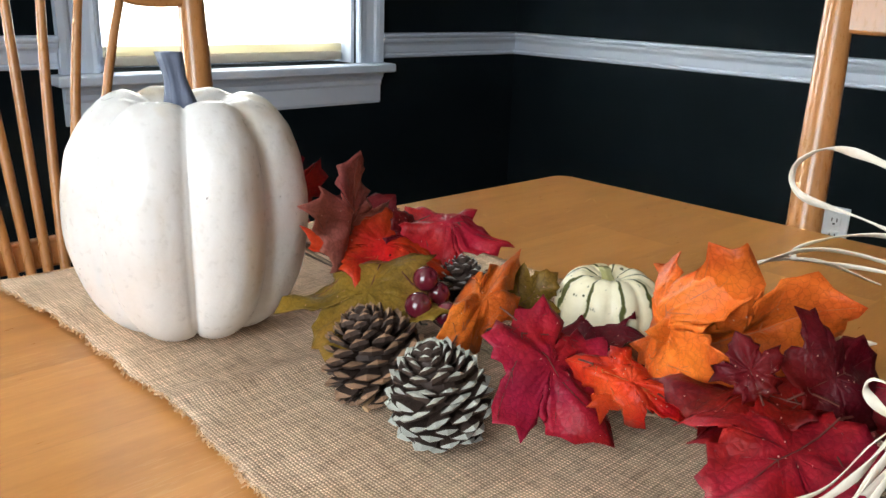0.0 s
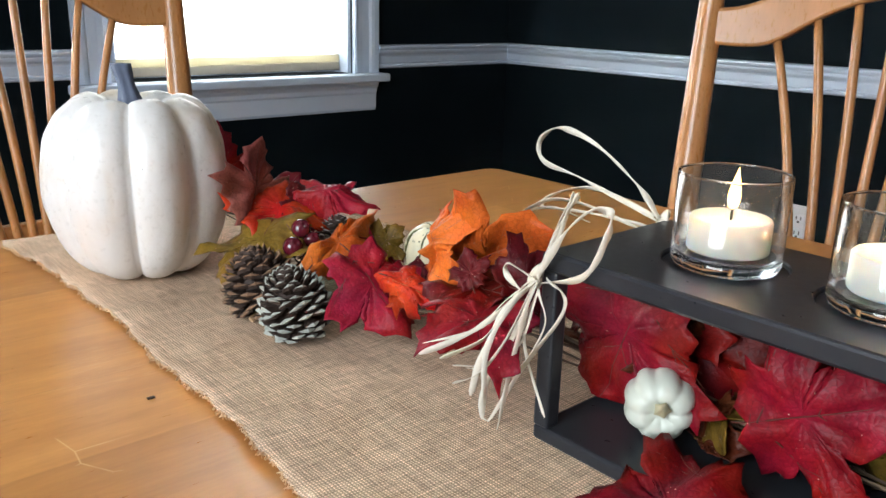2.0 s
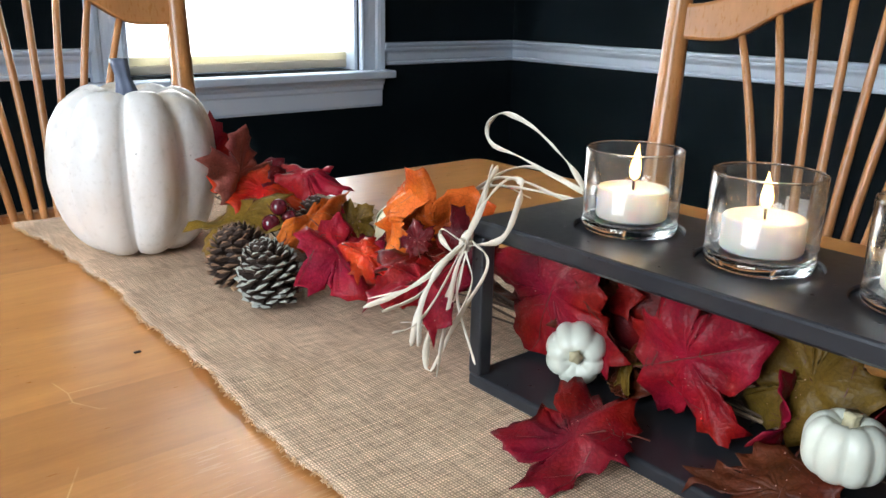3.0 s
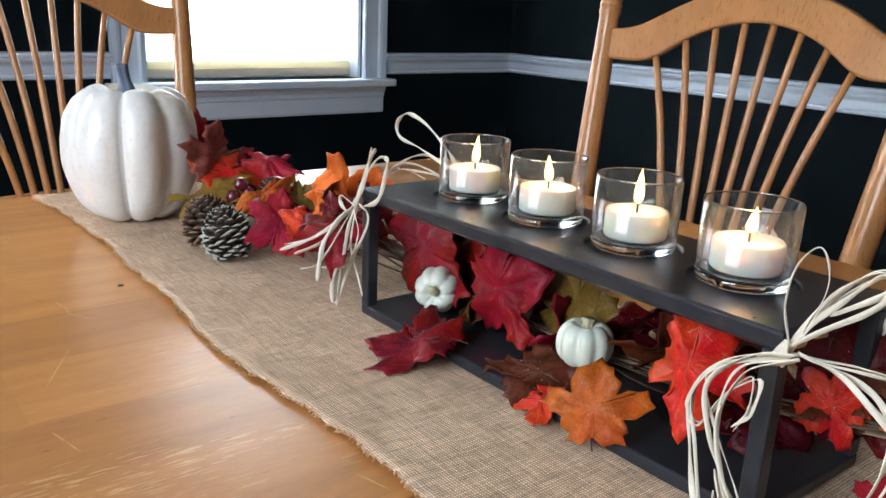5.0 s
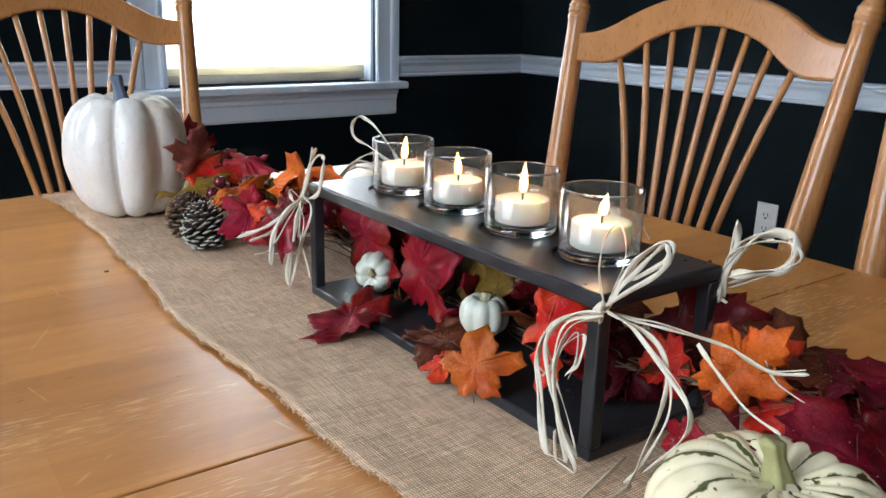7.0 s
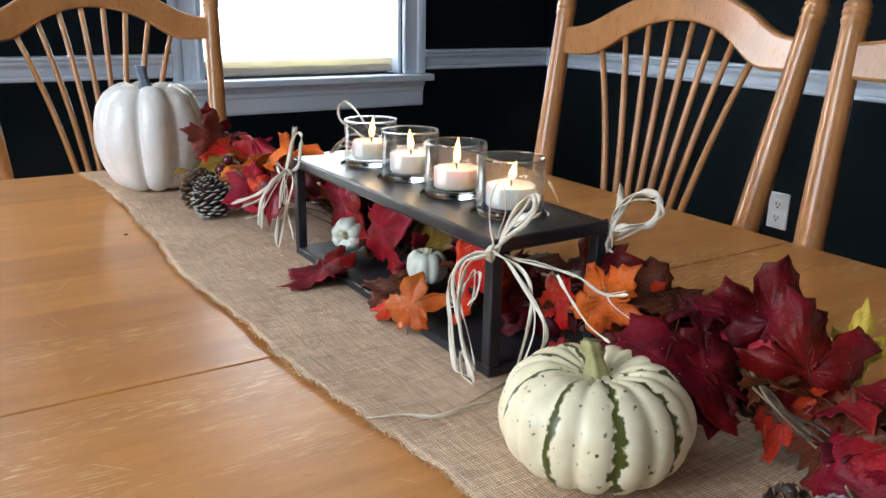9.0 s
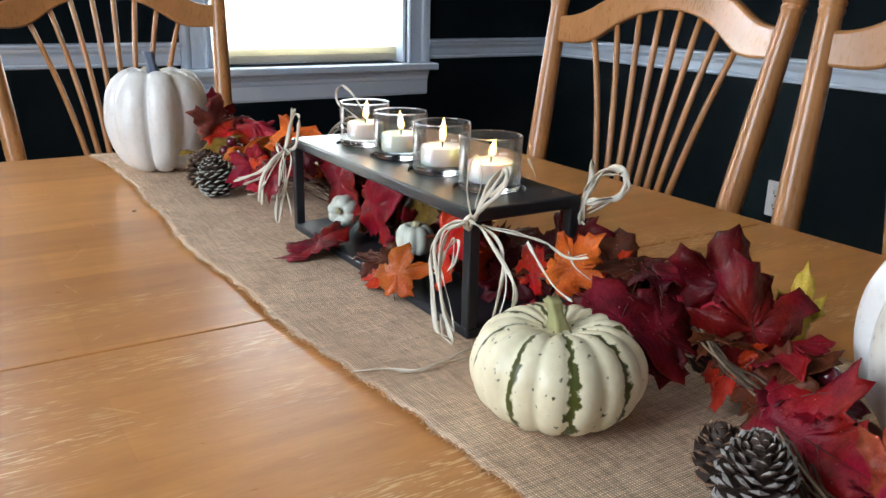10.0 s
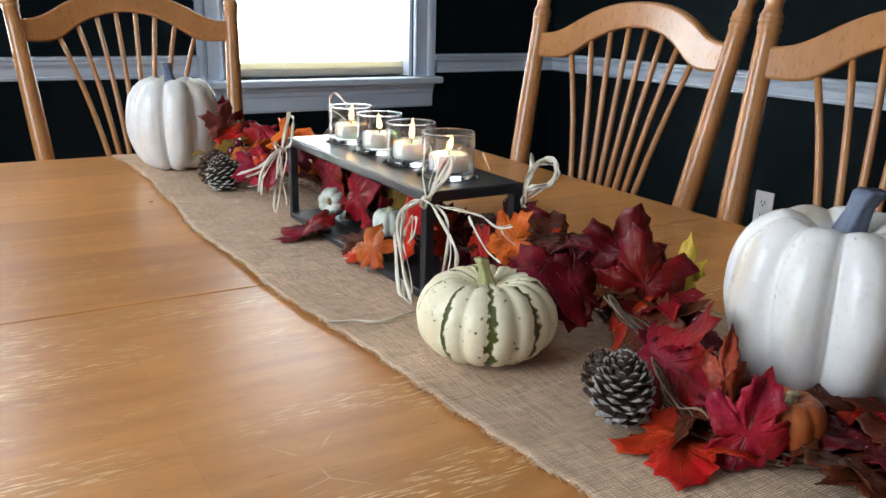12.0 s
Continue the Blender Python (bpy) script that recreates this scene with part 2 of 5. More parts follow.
HEM = material("shade_hem", (0.52, 0.47, 0.37), (0.62, 0.56, 0.45), 8, 0.8, 0.1, 120)
PANE = clear_glass("window_glass", (0.97, 0.99, 0.98))
IRON = material("dark_metal", (0.017, 0.019, 0.023), (0.025, 0.027, 0.032), 10, 0.30, 0.05, 200, metal=0.0, rough_var=0.06, depth=0.0004)
PLASTIC = material("white_plastic", (0.70, 0.72, 0.73), (0.76, 0.78, 0.79), 6, 0.35, 0.0)
IRON.node_tree.nodes["Principled BSDF"].inputs["Specular IOR Level"].default_value = 0.32
DARK = material("slot_black", (0.012, 0.012, 0.012), (0.02, 0.02, 0.02), 9, 0.6, 0.0)

# ---- building blocks ----


def link_mesh(name, bm, mat, smooth=False):
    me = bpy.data.meshes.new(name)
    bm.normal_update()
    if smooth:
        for f in bm.faces:
            f.smooth = True
    bm.to_mesh(me)
    bm.free()
    me.materials.append(mat)
    return new(name, me)


def part(name, bm, mat, parent, label="", smooth=False):
    ob = link_mesh(name, bm, mat, smooth)
    ob.parent = parent
    if label:
        ob["label"] = label
    return ob


def thing(name, label, category, place=(0, 0, 0), group="", kind=""):
    ob = new(name)
    ob.empty_display_size = 0.05
    ob.matrix_world = place if isinstance(place, Matrix) else Matrix.Translation(place)
    return tagged(ob, label, category, group, kind)


def box(bm, lo, hi, bevel=0.0, segments=2):
    made = bmesh.ops.create_cube(bm, size=1)["verts"]
    for v in made:
        v.co = Vector([lo[i] + (v.co[i] + 0.5) * (hi[i] - lo[i]) for i in range(3)])
    if bevel:
        edges = {e for v in made for e in v.link_edges}
        bmesh.ops.bevel(bm, geom=list(edges), offset=bevel, segments=segments, affect="EDGES", profile=0.5)
    return bm


def a_box(lo, hi, bevel=0.0, segments=2):
    return box(bmesh.new(), lo, hi, bevel, segments)


def sweep(bm, profile, start, end, side, up):
    """A moulding: a closed profile of (out, height) run from start to end. side: the way out of the wall."""
    start, end, side, up = Vector(start), Vector(end), Vector(side), Vector(up)
    rings = [[bm.verts.new(p + side * a + up * b) for a, b in profile] for p in (start, end)]
    k = len(profile)
    for i in range(k):
        bm.faces.new((rings[0][i], rings[0][(i + 1) % k], rings[1][(i + 1) % k], rings[1][i]))
    bm.faces.new(rings[0])
    bm.faces.new(rings[1][::-1])
    bmesh.ops.recalc_face_normals(bm, faces=bm.faces[:])
    return bm


def lathe(bm, profile, turns=24, centre=(0, 0, 0)):
    """A turned form from (radius, height) pairs; closed where the radius is 0."""
    c = Vector(centre)
    rings = []
    for r, z in profile:
        if r < 1e-6:
            rings.append([bm.verts.new(c + Vector((0, 0, z)))])
        else:
            rings.append([bm.verts.new(c + Vector((r * math.cos(2 * math.pi * i / turns), r * math.sin(2 * math.pi * i / turns), z))) for i in range(turns)])
    for a, b in zip(rings, rings[1:]):
        for i in range(turns):
            j = (i + 1) % turns
            if len(a) == 1 and len(b) > 1:
                bm.faces.new((a[0], b[i], b[j]))
            elif len(b) == 1 and len(a) > 1:
                bm.faces.new((a[i], a[j], b[0]))
            elif len(a) > 1:
                bm.faces.new((a[i], a[j], b[j], b[i]))
    bmesh.ops.recalc_face_normals(bm, faces=bm.faces[:])
    return bm


def tube(bm, points, radii, sides=8, flat=1.0):
    """A round or flattened strand through points."""
    pts = [Vector(p) for p in points]
    rings, normal = [], None
    for i, p in enumerate(pts):
        d = (pts[min(i + 1, len(pts) - 1)] - pts[max(i - 1, 0)])
        d = d.normalized() if d.length > 1e-9 else Vector((0, 0, 1))
        if normal is None:
            normal = d.orthogonal().normalized()
        normal = (normal - d * normal.dot(d))
        normal = normal.normalized() if normal.length > 1e-6 else d.orthogonal().normalized()
        other = d.cross(normal)
        r = radii[i] if isinstance(radii, (list, tuple)) else radii
        rings.append([bm.verts.new(p + normal * (r * math.cos(2 * math.pi * k / sides)) + other * (r * flat * math.sin(2 * math.pi * k / sides))) for k in range(sides)])
    for a, b in zip(rings, rings[1:]):
        for k in range(sides):
            bm.faces.new((a[k], a[(k + 1) % sides], b[(k + 1) % sides], b[k]))
    bm.faces.new(rings[0][::-1])
    bm.faces.new(rings[-1])
    return bm


def smooth_line(points, steps=6):
    """A Catmull-Rom line through points."""
    p = [Vector(q) for q in points]
    p = [p[0] * 2 - p[1]] + p + [p[-1] * 2 - p[-2]]
    out = []
    for i in range(1, len(p) - 2):
        for s in range(steps):
            t = s / steps
            out.append(0.5 * (2 * p[i] + (p[i + 1] - p[i - 1]) * t + (2 * p[i - 1] - 5 * p[i] + 4 * p[i + 1] - p[i + 2]) * t * t
                              + (3 * p[i] - p[i - 1] - 3 * p[i + 1] + p[i + 2]) * t ** 3))
    return out + [p[-2]]


# ---- the room ----
LEFT, RIGHT, BACK, REAR, TOP = -2.0, 1.855, 2.125, -3.0, 2.44
RAIL = 0.768  # underside of the chair rail


def walled(name, pieces, label):
    bm = bmesh.new()
    for lo, hi in pieces:
        box(bm, lo, hi)
    return tagged(link_mesh(name, bm, WALL), label, "wall", kind="structure")


# window openings: x0, x1, z0, z1
WX0, WX1, WZ0, WZ1 = 0.418, 1.160, 0.757, 2.02
VX0, VX1 = -1.180, -0.438
walled("wall_back", [((LEFT, BACK, 0), (VX0, BACK + 0.14, TOP)), ((VX1, BACK, 0), (WX0, BACK + 0.14, TOP)),
                     ((VX0, BACK, 0), (VX1, BACK + 0.14, WZ0)), ((VX0, BACK, WZ1), (VX1, BACK + 0.14, TOP)), ((WX1, BACK, 0), (RIGHT + 0.12, BACK + 0.14, TOP)),
                     ((WX0, BACK, 0), (WX1, BACK + 0.14, WZ0)), ((WX0, BACK, WZ1), (WX1, BACK + 0.14, TOP))], "dark blue-black painted wall with a white chair rail")
walled("wall_right", [((RIGHT, REAR, 0), (RIGHT + 0.12, BACK, TOP))], "dark blue-black painted wall beside the dining table")
walled("wall_left", [((LEFT - 0.12, REAR, 0), (LEFT, -0.7, TOP)), ((LEFT - 0.12, 0.5, 0), (LEFT, BACK + 0.14, TOP)),
                     ((LEFT - 0.12, -0.7, 0), (LEFT, 0.5, 0.85)), ((LEFT - 0.12, -0.7, 2.15), (LEFT, 0.5, TOP))], "dark blue-black painted wall with a window")
# the opening here is added for the rear fill lamp
walled("wall_rear", [((LEFT - 0.12, REAR - 0.12, 0), (-1.45, REAR, TOP)), ((-0.35, REAR - 0.12, 0), (RIGHT + 0.12, REAR, TOP)),
                     ((-1.45, REAR - 0.12, 0), (-0.35, REAR, 0.95)), ((-1.45, REAR - 0.12, 2.15), (-0.35, REAR, TOP))], "dark blue-black painted rear wall with an added opening")
tagged(link_mesh("floor", a_box((LEFT - 0.12, REAR - 0.12, -0.1), (RIGHT + 0.12, BACK + 0.14, 0)), FLOOR), "brown wooden floor under the dining table", "floor", kind="structure")
tagged(link_mesh("ceiling", a_box((LEFT - 0.12, REAR - 0.12, TOP), (RIGHT + 0.12, BACK + 0.14, TOP + 0.1)), CEILING), "plain white ceiling", "ceiling", kind="structure")

# chair rail: cap, cove, flat and lower bead
RAIL_PROFILE = [(0, 0), (0.006, 0), (0.011, 0.003), (0.012, 0.009), (0.008, 0.013), (0.010, 0.018), (0.011, 0.036), (0.014, 0.042),
                (0.021, 0.048), (0.024, 0.054), (0.024, 0.058), (0.029, 0.062), (0.031, 0.067), (0.029, 0.072), (0, 0.074)]


def rail(name, start, end, side):
    ob = link_mesh(name, sweep(bmesh.new(), RAIL_PROFILE, start, end, side, (0, 0, 1)), TRIM)
    return tagged(ob, "white moulded chair rail along the dark wall", "chair rail", kind="structure")


rail("trim_rail_back_1", (VX1 + 0.093, BACK, RAIL), (WX0 - 0.094, BACK, RAIL), (0, -1, 0))
rail("trim_rail_back_2", (WX1 + 0.092, BACK, RAIL), (RIGHT, BACK, RAIL), (0, -1, 0))
rail("trim_rail_right", (RIGHT, BACK - 0.002, RAIL), (RIGHT, REAR, RAIL), (-1, 0, 0))
tagged(link_mesh("baseboard_back", sweep(bmesh.new(), [(0, 0), (0.014, 0), (0.014, 0.10), (0.008, 0.12), (0, 0.13)], (LEFT, BACK, 0), (RIGHT, BACK, 0), (0, -1, 0), (0, 0, 1)), TRIM),
       "white baseboard along the dark wall", "baseboard", kind="structure")
tagged(link_mesh("baseboard_right", sweep(bmesh.new(), [(0, 0), (0.014, 0), (0.014, 0.10), (0.008, 0.12), (0, 0.13)], (RIGHT, BACK - 0.016, 0), (RIGHT, REAR, 0), (-1, 0, 0), (0, 0, 1)), TRIM),
       "white baseboard along the dark wall", "baseboard", kind="structure")


def build_window():
    w = thing("window_1", "white painted window with a lowered pale fabric shade", "window", (0, 0, 0), kind="structure")
    cw = 0.088
    # casing: stepped boards on the wall
    prof = [(0, 0), (0.016, 0), (0.019, 0.006), (0.015, 0.014), (0.013, 0.030), (0.013, 0.056), (0.019, 0.062), (0.022, 0.072), (0.022, cw), (0, cw)]
    part("casing", sweep(bmesh.new(), prof, (WX1 + 0.004, BACK, WZ0), (WX1 + 0.004, BACK, WZ1 + cw), (0, -1, 0), (1, 0, 0)), TRIM, w)
    part("casing", sweep(bmesh.new(), prof, (WX0 - 0.004, BACK, WZ0), (WX0 - 0.004, BACK, WZ1 + cw), (0, -1, 0), (-1, 0, 0)), TRIM, w)
    part("head_casing", sweep(bmesh.new(), prof, (WX0 - 0.004, BACK - 0.002, WZ1), (WX1 + 0.004, BACK - 0.002, WZ1), (0, -1, 0), (0, 0, 1)), TRIM, w)
    part("sill", a_box((WX0 - 0.112, BACK - 0.060, WZ0 - 0.026), (WX1 + 0.112, BACK + 0.10, WZ0 - 0.001), 0.006, 3), TRIM, w)
    prof2 = [(0, 0), (0.008, 0), (0.012, 0.008), (0.012, 0.052), (0.016, 0.058), (0.018, 0.070), (0.026, 0.080), (0.028, 0.092), (0, 0.092)]
    part("apron", sweep(bmesh.new(), prof2, (WX0 - 0.088, BACK, WZ0 - 0.119), (WX1 + 0.088, BACK, WZ0 - 0.119), (0, -1, 0), (0, 0, 1)), TRIM, w)
    # jambs and sash
    for x0, x1 in ((WX0 - 0.004, WX0 + 0.012), (WX1 - 0.012, WX1 + 0.004)):
        part("jamb", a_box((x0, BACK + 0.002, WZ0), (x1, BACK + 0.135, WZ1)), TRIM, w)
    sash = part("sash", a_box((WX0 + 0.012, BACK + 0.085, WZ0), (WX0 + 0.05, BACK + 0.12, WZ1), 0.003), TRIM, w)
    part("sash", a_box((WX1 - 0.05, BACK + 0.085, WZ0), (WX1 - 0.012, BACK + 0.12, WZ1), 0.003), TRIM, w)
    part("sash_rail", a_box((WX0 + 0.05, BACK + 0.085, WZ0), (WX1 - 0.05, BACK + 0.12, WZ0 + 0.05), 0.003), TRIM, w)
    part("sash_rail", a_box((WX0 + 0.05, BACK + 0.085, 1.37), (WX1 - 0.05, BACK + 0.12, 1.41), 0.003), TRIM, w)
    pane = part("pane", a_box((WX0 + 0.05, BACK + 0.10, WZ0 + 0.05), (WX1 - 0.05, BACK + 0.104, WZ1)), PANE, w)
    pane.visible_shadow = False
    return w


def build_shade():
    s = thing("window_shade", "pale pleated fabric window shade, lowered and lit from behind", "window shade", (0, 0, 0))
    bm = bmesh.new()
    x0, x1, zb, zt = WX0 + 0.016, WX1 - 0.016, 0.788, 1.99
    k, cols = 64, 2
    grid = []
    for i in range(k + 1):
        z = zb + (zt - zb) * i / k
        y = BACK + 0.050 + (0.0035 if i % 2 else 0)
        grid.append([bm.verts.new((x0 + (x1 - x0) * j / cols, y, z)) for j in range(cols + 1)])
    for a, b in zip(grid, grid[1:]):
        for j in range(cols):
            bm.faces.new((a[j], a[j + 1], b[j + 1], b[j]))
    part("fabric", bm, SHADE, s)
    part("lower_band", a_box((x0, BACK + 0.0415, 0.7895), (x1, BACK + 0.0455, 0.812), 0.001), BAND, s, "tan doubled hem of the shade")
    part("bottom_rail", a_box((x0, BACK + 0.040, 0.764), (x1, BACK + 0.062, 0.789), 0.004), HEM, s, "tan bottom rail of the shade")
    return s


first_window, first_shade = build_window(), build_shade()
copy_thing(first_window, pose(VX0 - WX0, 0, 0)).name = "window_2"
copy_thing(first_shade, pose(VX0 - WX0, 0, 0))


def build_outlet():
    o = thing("wall_outlet", "white plastic double wall outlet on the dark wall", "outlet", (RIGHT, 0.959, 0.406))
    part("cover_plate", a_box((-0.006, -0.035, -0.057), (0, 0.035, 0.057), 0.0025, 3), PLASTIC, o)
    for z in (-0.021, 0.021):
        socket = part("socket", a_box((-0.0085, -0.016, z - 0.0145), (-0.006, 0.016, z + 0.0145), 0.001), PLASTIC, o)
        for y in (-0.0065, 0.0065):
            part("slot", a_box((-0.0092, y - 0.0013, z - 0.004), (-0.0085, y + 0.0013, z + 0.006)), DARK, socket)
        part("slot", a_box((-0.0092, -0.003, z - 0.012), (-0.0085, 0.003, z - 0.007)), DARK, socket)
    bm = bmesh.new()
    lathe(bm, [(0, 0), (0.003, 0), (0.003, 0.001), (0, 0.001)], 10)
    bmesh.ops.rotate(bm, verts=bm.verts[:], matrix=Matrix.Rotation(radians(-90), 3, "Y"))
    bmesh.ops.translate(bm, verts=bm.verts[:], vec=(-0.006, 0, 0))
    part("screw", bm, PLASTIC, o)


build_outlet()

# ---- dining table ----
TZ = 0.75
TX0, TX1, TY0, TY1 = -0.468, 0.468, -1.55, 0.783


def slab(x0, x1, y0, y1, z0, z1, corners, edge):
    """A table leaf with rounded corners where asked (order: x0y0, x1y0, x1y1, x0y1) and eased edges."""
    line = []
    for (x, y, a0), r in zip(((x0, y0, 180), (x1, y0, 270), (x1, y1, 0), (x0, y1, 90)), corners):
        sx, sy = (1 if x == x0 else -1), (1 if y == y0 else -1)
        for i in range(7 if r > 0 else 1):
            a = radians(a0 + 15 * i)
            line.append((x + sx * r + r * math.cos(a), y + sy * r + r * math.sin(a)) if r > 0 else (x, y))
    bm = bmesh.new()
    low = [bm.verts.new((x, y, z0)) for x, y in line]
    high = [bm.verts.new((x, y, z1)) for x, y in line]
    k = len(line)
    bm.faces.new(high)
    bm.faces.new(low[::-1])
    for i in range(k):
        bm.faces.new((low[i], low[(i + 1) % k], high[(i + 1) % k], high[i]))
    bmesh.ops.bevel(bm, geom=[e for e in bm.edges if abs(e.verts[0].co.z - e.verts[1].co.z) < 1e-6], offset=edge, segments=4, affect="EDGES", profile=0.5)
    return bm


def build_table():
    t = thing("dining_table", "honey-coloured wooden dining table with worn, scratched top", "table")
    part("table_leaf", slab(TX0, TX1, 0.0006 - 0.008, TY1, TZ - 0.026, TZ, (0, 0, 0.016, 0.016), 0.0012), TABLE, t)
    part("table_leaf", slab(TX0, TX1, TY0, -0.0092, TZ - 0.026, TZ, (0.016, 0.016, 0, 0), 0.0012), TABLE, t)
    part("apron", a_box((TX0 + 0.07, TY0 + 0.08, TZ - 0.12), (TX1 - 0.07, TY0 + 0.10, TZ - 0.0262)), CHAIR, t)
    part("apron", a_box((TX0 + 0.07, TY1 - 0.10, TZ - 0.12), (TX1 - 0.07, TY1 - 0.08, TZ - 0.0262)), CHAIR, t)
    for x in (TX0 + 0.07, TX1 - 0.09):
        part("apron", a_box((x, TY0 + 0.1, TZ - 0.12), (x + 0.02, TY1 - 0.10, TZ - 0.0262)), CHAIR, t)
    for x in (TX0 + 0.12, TX1 - 0.12):
        for y in (TY0 + 0.13, TY1 - 0.13):
            part("leg", lathe(bmesh.new(), [(0, 0), (0.022, 0), (0.026, 0.05), (0.034, 0.3), (0.038, 0.5), (0.028, 0.55), (0.036, 0.57), (0.036, TZ - 0.027), (0, TZ - 0.027)], 20, (x, y, 0)), CHAIR, t, smooth=True)
    return t


build_table()


# ---- burlap runner ----
def runner_left(y):
    bulge = -0.008 * math.exp(-((y - 0.23) / 0.12) ** 2) + 0.006 * math.exp(-((y - 0.51) / 0.05) ** 2) - 0.008 * math.exp(-((y - 0.75) / 0.06) ** 2)
    return -0.168 + bulge + 0.0018 * math.sin(y * 23) + max(0, min(0.5, -y)) * 0.09 + 0.0012 * math.sin(y * 140)


def runner_height(x, y):
    r = 0.0016 + 0.0011 * (noise.noise((x * 9, y * 9, 0)) + 0.4 * noise.noise((x * 26, y * 26, 3)))
    r += 0.0030 * math.exp(-((y - 0.53 + 0.10 * (x + 0.16)) / 0.010) ** 2)           # old fold line
    r += 0.0018 * math.exp(-((y - 0.30 + 0.05 * x) / 0.016) ** 2)
    edge = min(abs(x - runner_left(y)), 0.05)
    r += 0.0022 * (1 - edge / 0.05) ** 2 * (0.6 + 0.8 * noise.noise((y * 14, 5, 0)))
    return TZ + max(0.0008, r)


def build_runner():
    r = thing("table_runner", "tan burlap table runner with frayed edges lying on the table", "table runner")
    bm = bmesh.new()
    ny, nx = 330, 44
    y0, y1, width = -1.2, 0.772, 0.318
    top = []
    for j in range(ny + 1):
        y = y0 + (y1 - y0) * j / ny
        xl = runner_left(y)
        top.append([bm.verts.new((xl + width * i / nx, y + 0.002 * noise.noise((i * 0.4, j * 0.02, 1)), runner_height(xl + width * i / nx, y))) for i in range(nx + 1)])
    for a, b in zip(top, top[1:]):
        for i in range(nx):
            bm.faces.new((a[i], a[i + 1], b[i + 1], b[i]))
    cloth = part("cloth", bm, BURLAP, r, smooth=True)
    thick = cloth.modifiers.new("thickness", "SOLIDIFY")
    thick.thickness, thick.offset = 0.0012, 1
    # fray: short loose threads along the long edges and the far end
    rng = random.Random(4)
    bm = bmesh.new()
    for _ in range(2400):
        side = rng.random()
        if side < 0.62:
            y = rng.uniform(-0.75, y1)
            x, out = runner_left(y), Vector((-1, rng.uniform(-1.6, 1.6), 0))
        elif side < 0.86:
            y = rng.uniform(-0.75, y1)
            x, out = runner_left(y) + width, Vector((1, rng.uniform(-1.6, 1.6), 0))
        else:
            y = y1
            x, out = runner_left(y) + rng.uniform(0, width), Vector((rng.uniform(-1.6, 1.6), 1, 0))
        out = out.normalized() * rng.uniform(0.0005, 0.0019)
        p = Vector((x, y, runner_height(x, y) + rng.uniform(0, 0.0012))) - out * 0.4
        q = p + out + Vector((0, 0, rng.uniform(-0.0006, 0.0012)))
        e = q + out * 0.6 + Vector((rng.uniform(-0.0015, 0.0015), rng.uniform(-0.0015, 0.0015), 0))
        e.z = max(TZ + 0.0004, e.z - 0.001)
        tube(bm, [p, q, e], rng.uniform(0.0003, 0.0006), 3)
    fray = part("fray", bm, JUTE, r, "frayed jute threads along the edge")
    fray["kind"] = "stuff"
    return r


build_runner()

# ---- spindle-back chairs ----
# built in the chair's own axes: x to the sitter's left-right, y the way the back leans, origin on the floor below the middle of the back


def back_point(u, z):
    """A point of the backrest: u from -1 to 1 between the posts, z the height."""
    half = 0.2136 + (z - 0.94) * 0.0763
    return Vector((u * half, (z - 0.45) * 0.209 - 0.07 + 0.028 * (1 - u * u), z))


def turned_post(side):
    bm = bmesh.new()
    shape = [(0.40, 0.0125), (0.46, 0.0140), (0.56, 0.0160), (0.68, 0.0172), (0.78, 0.0172), (0.88, 0.0160), (0.960, 0.0148), (0.994, 0.0142), (0.9965, 0.0156), (1.000, 0.0161),
             (1.0025, 0.0150), (1.004, 0.0147), (1.0055, 0.0160), (1.009, 0.0165), (1.0115, 0.0154), (1.013, 0.0150), (1.0145, 0.0158), (1.0175, 0.0158), (1.019, 0.0140),
             (1.026, 0.0118), (1.033, 0.0120), (1.043, 0.0148), (1.054, 0.0168), (1.066, 0.0150), (1.076, 0.0090), (1.079, 0.003)]
    tube(bm, [back_point(side, z) for z, _ in shape], [r for _, r in shape], 20)
    return bm


# the crest rail from the middle to a post: share of the half width, top edge, lower edge
CREST = [(0.0, 1.0345, 0.9925), (0.10, 1.0338, 0.9912), (0.20, 1.0318, 0.9875), (0.30, 1.0280, 0.9813), (0.40, 1.0218, 0.9720), (0.50, 1.0128, 0.9590),
         (0.58, 1.0045, 0.9470), (0.65, 0.9955, 0.9385), (0.72, 0.9872, 0.9342), (0.80, 0.9805, 0.9336), (0.88, 0.9775, 0.9342), (0.96, 0.9765, 0.9352)]


def crest_edge(u, which):
    a = abs(u)
    for p, q in zip(CREST, CREST[1:]):
        if a <= q[0]:
            f = (a - p[0]) / (q[0] - p[0])
            return p[which] + (q[which] - p[which]) * f
    return CREST[-1][which]


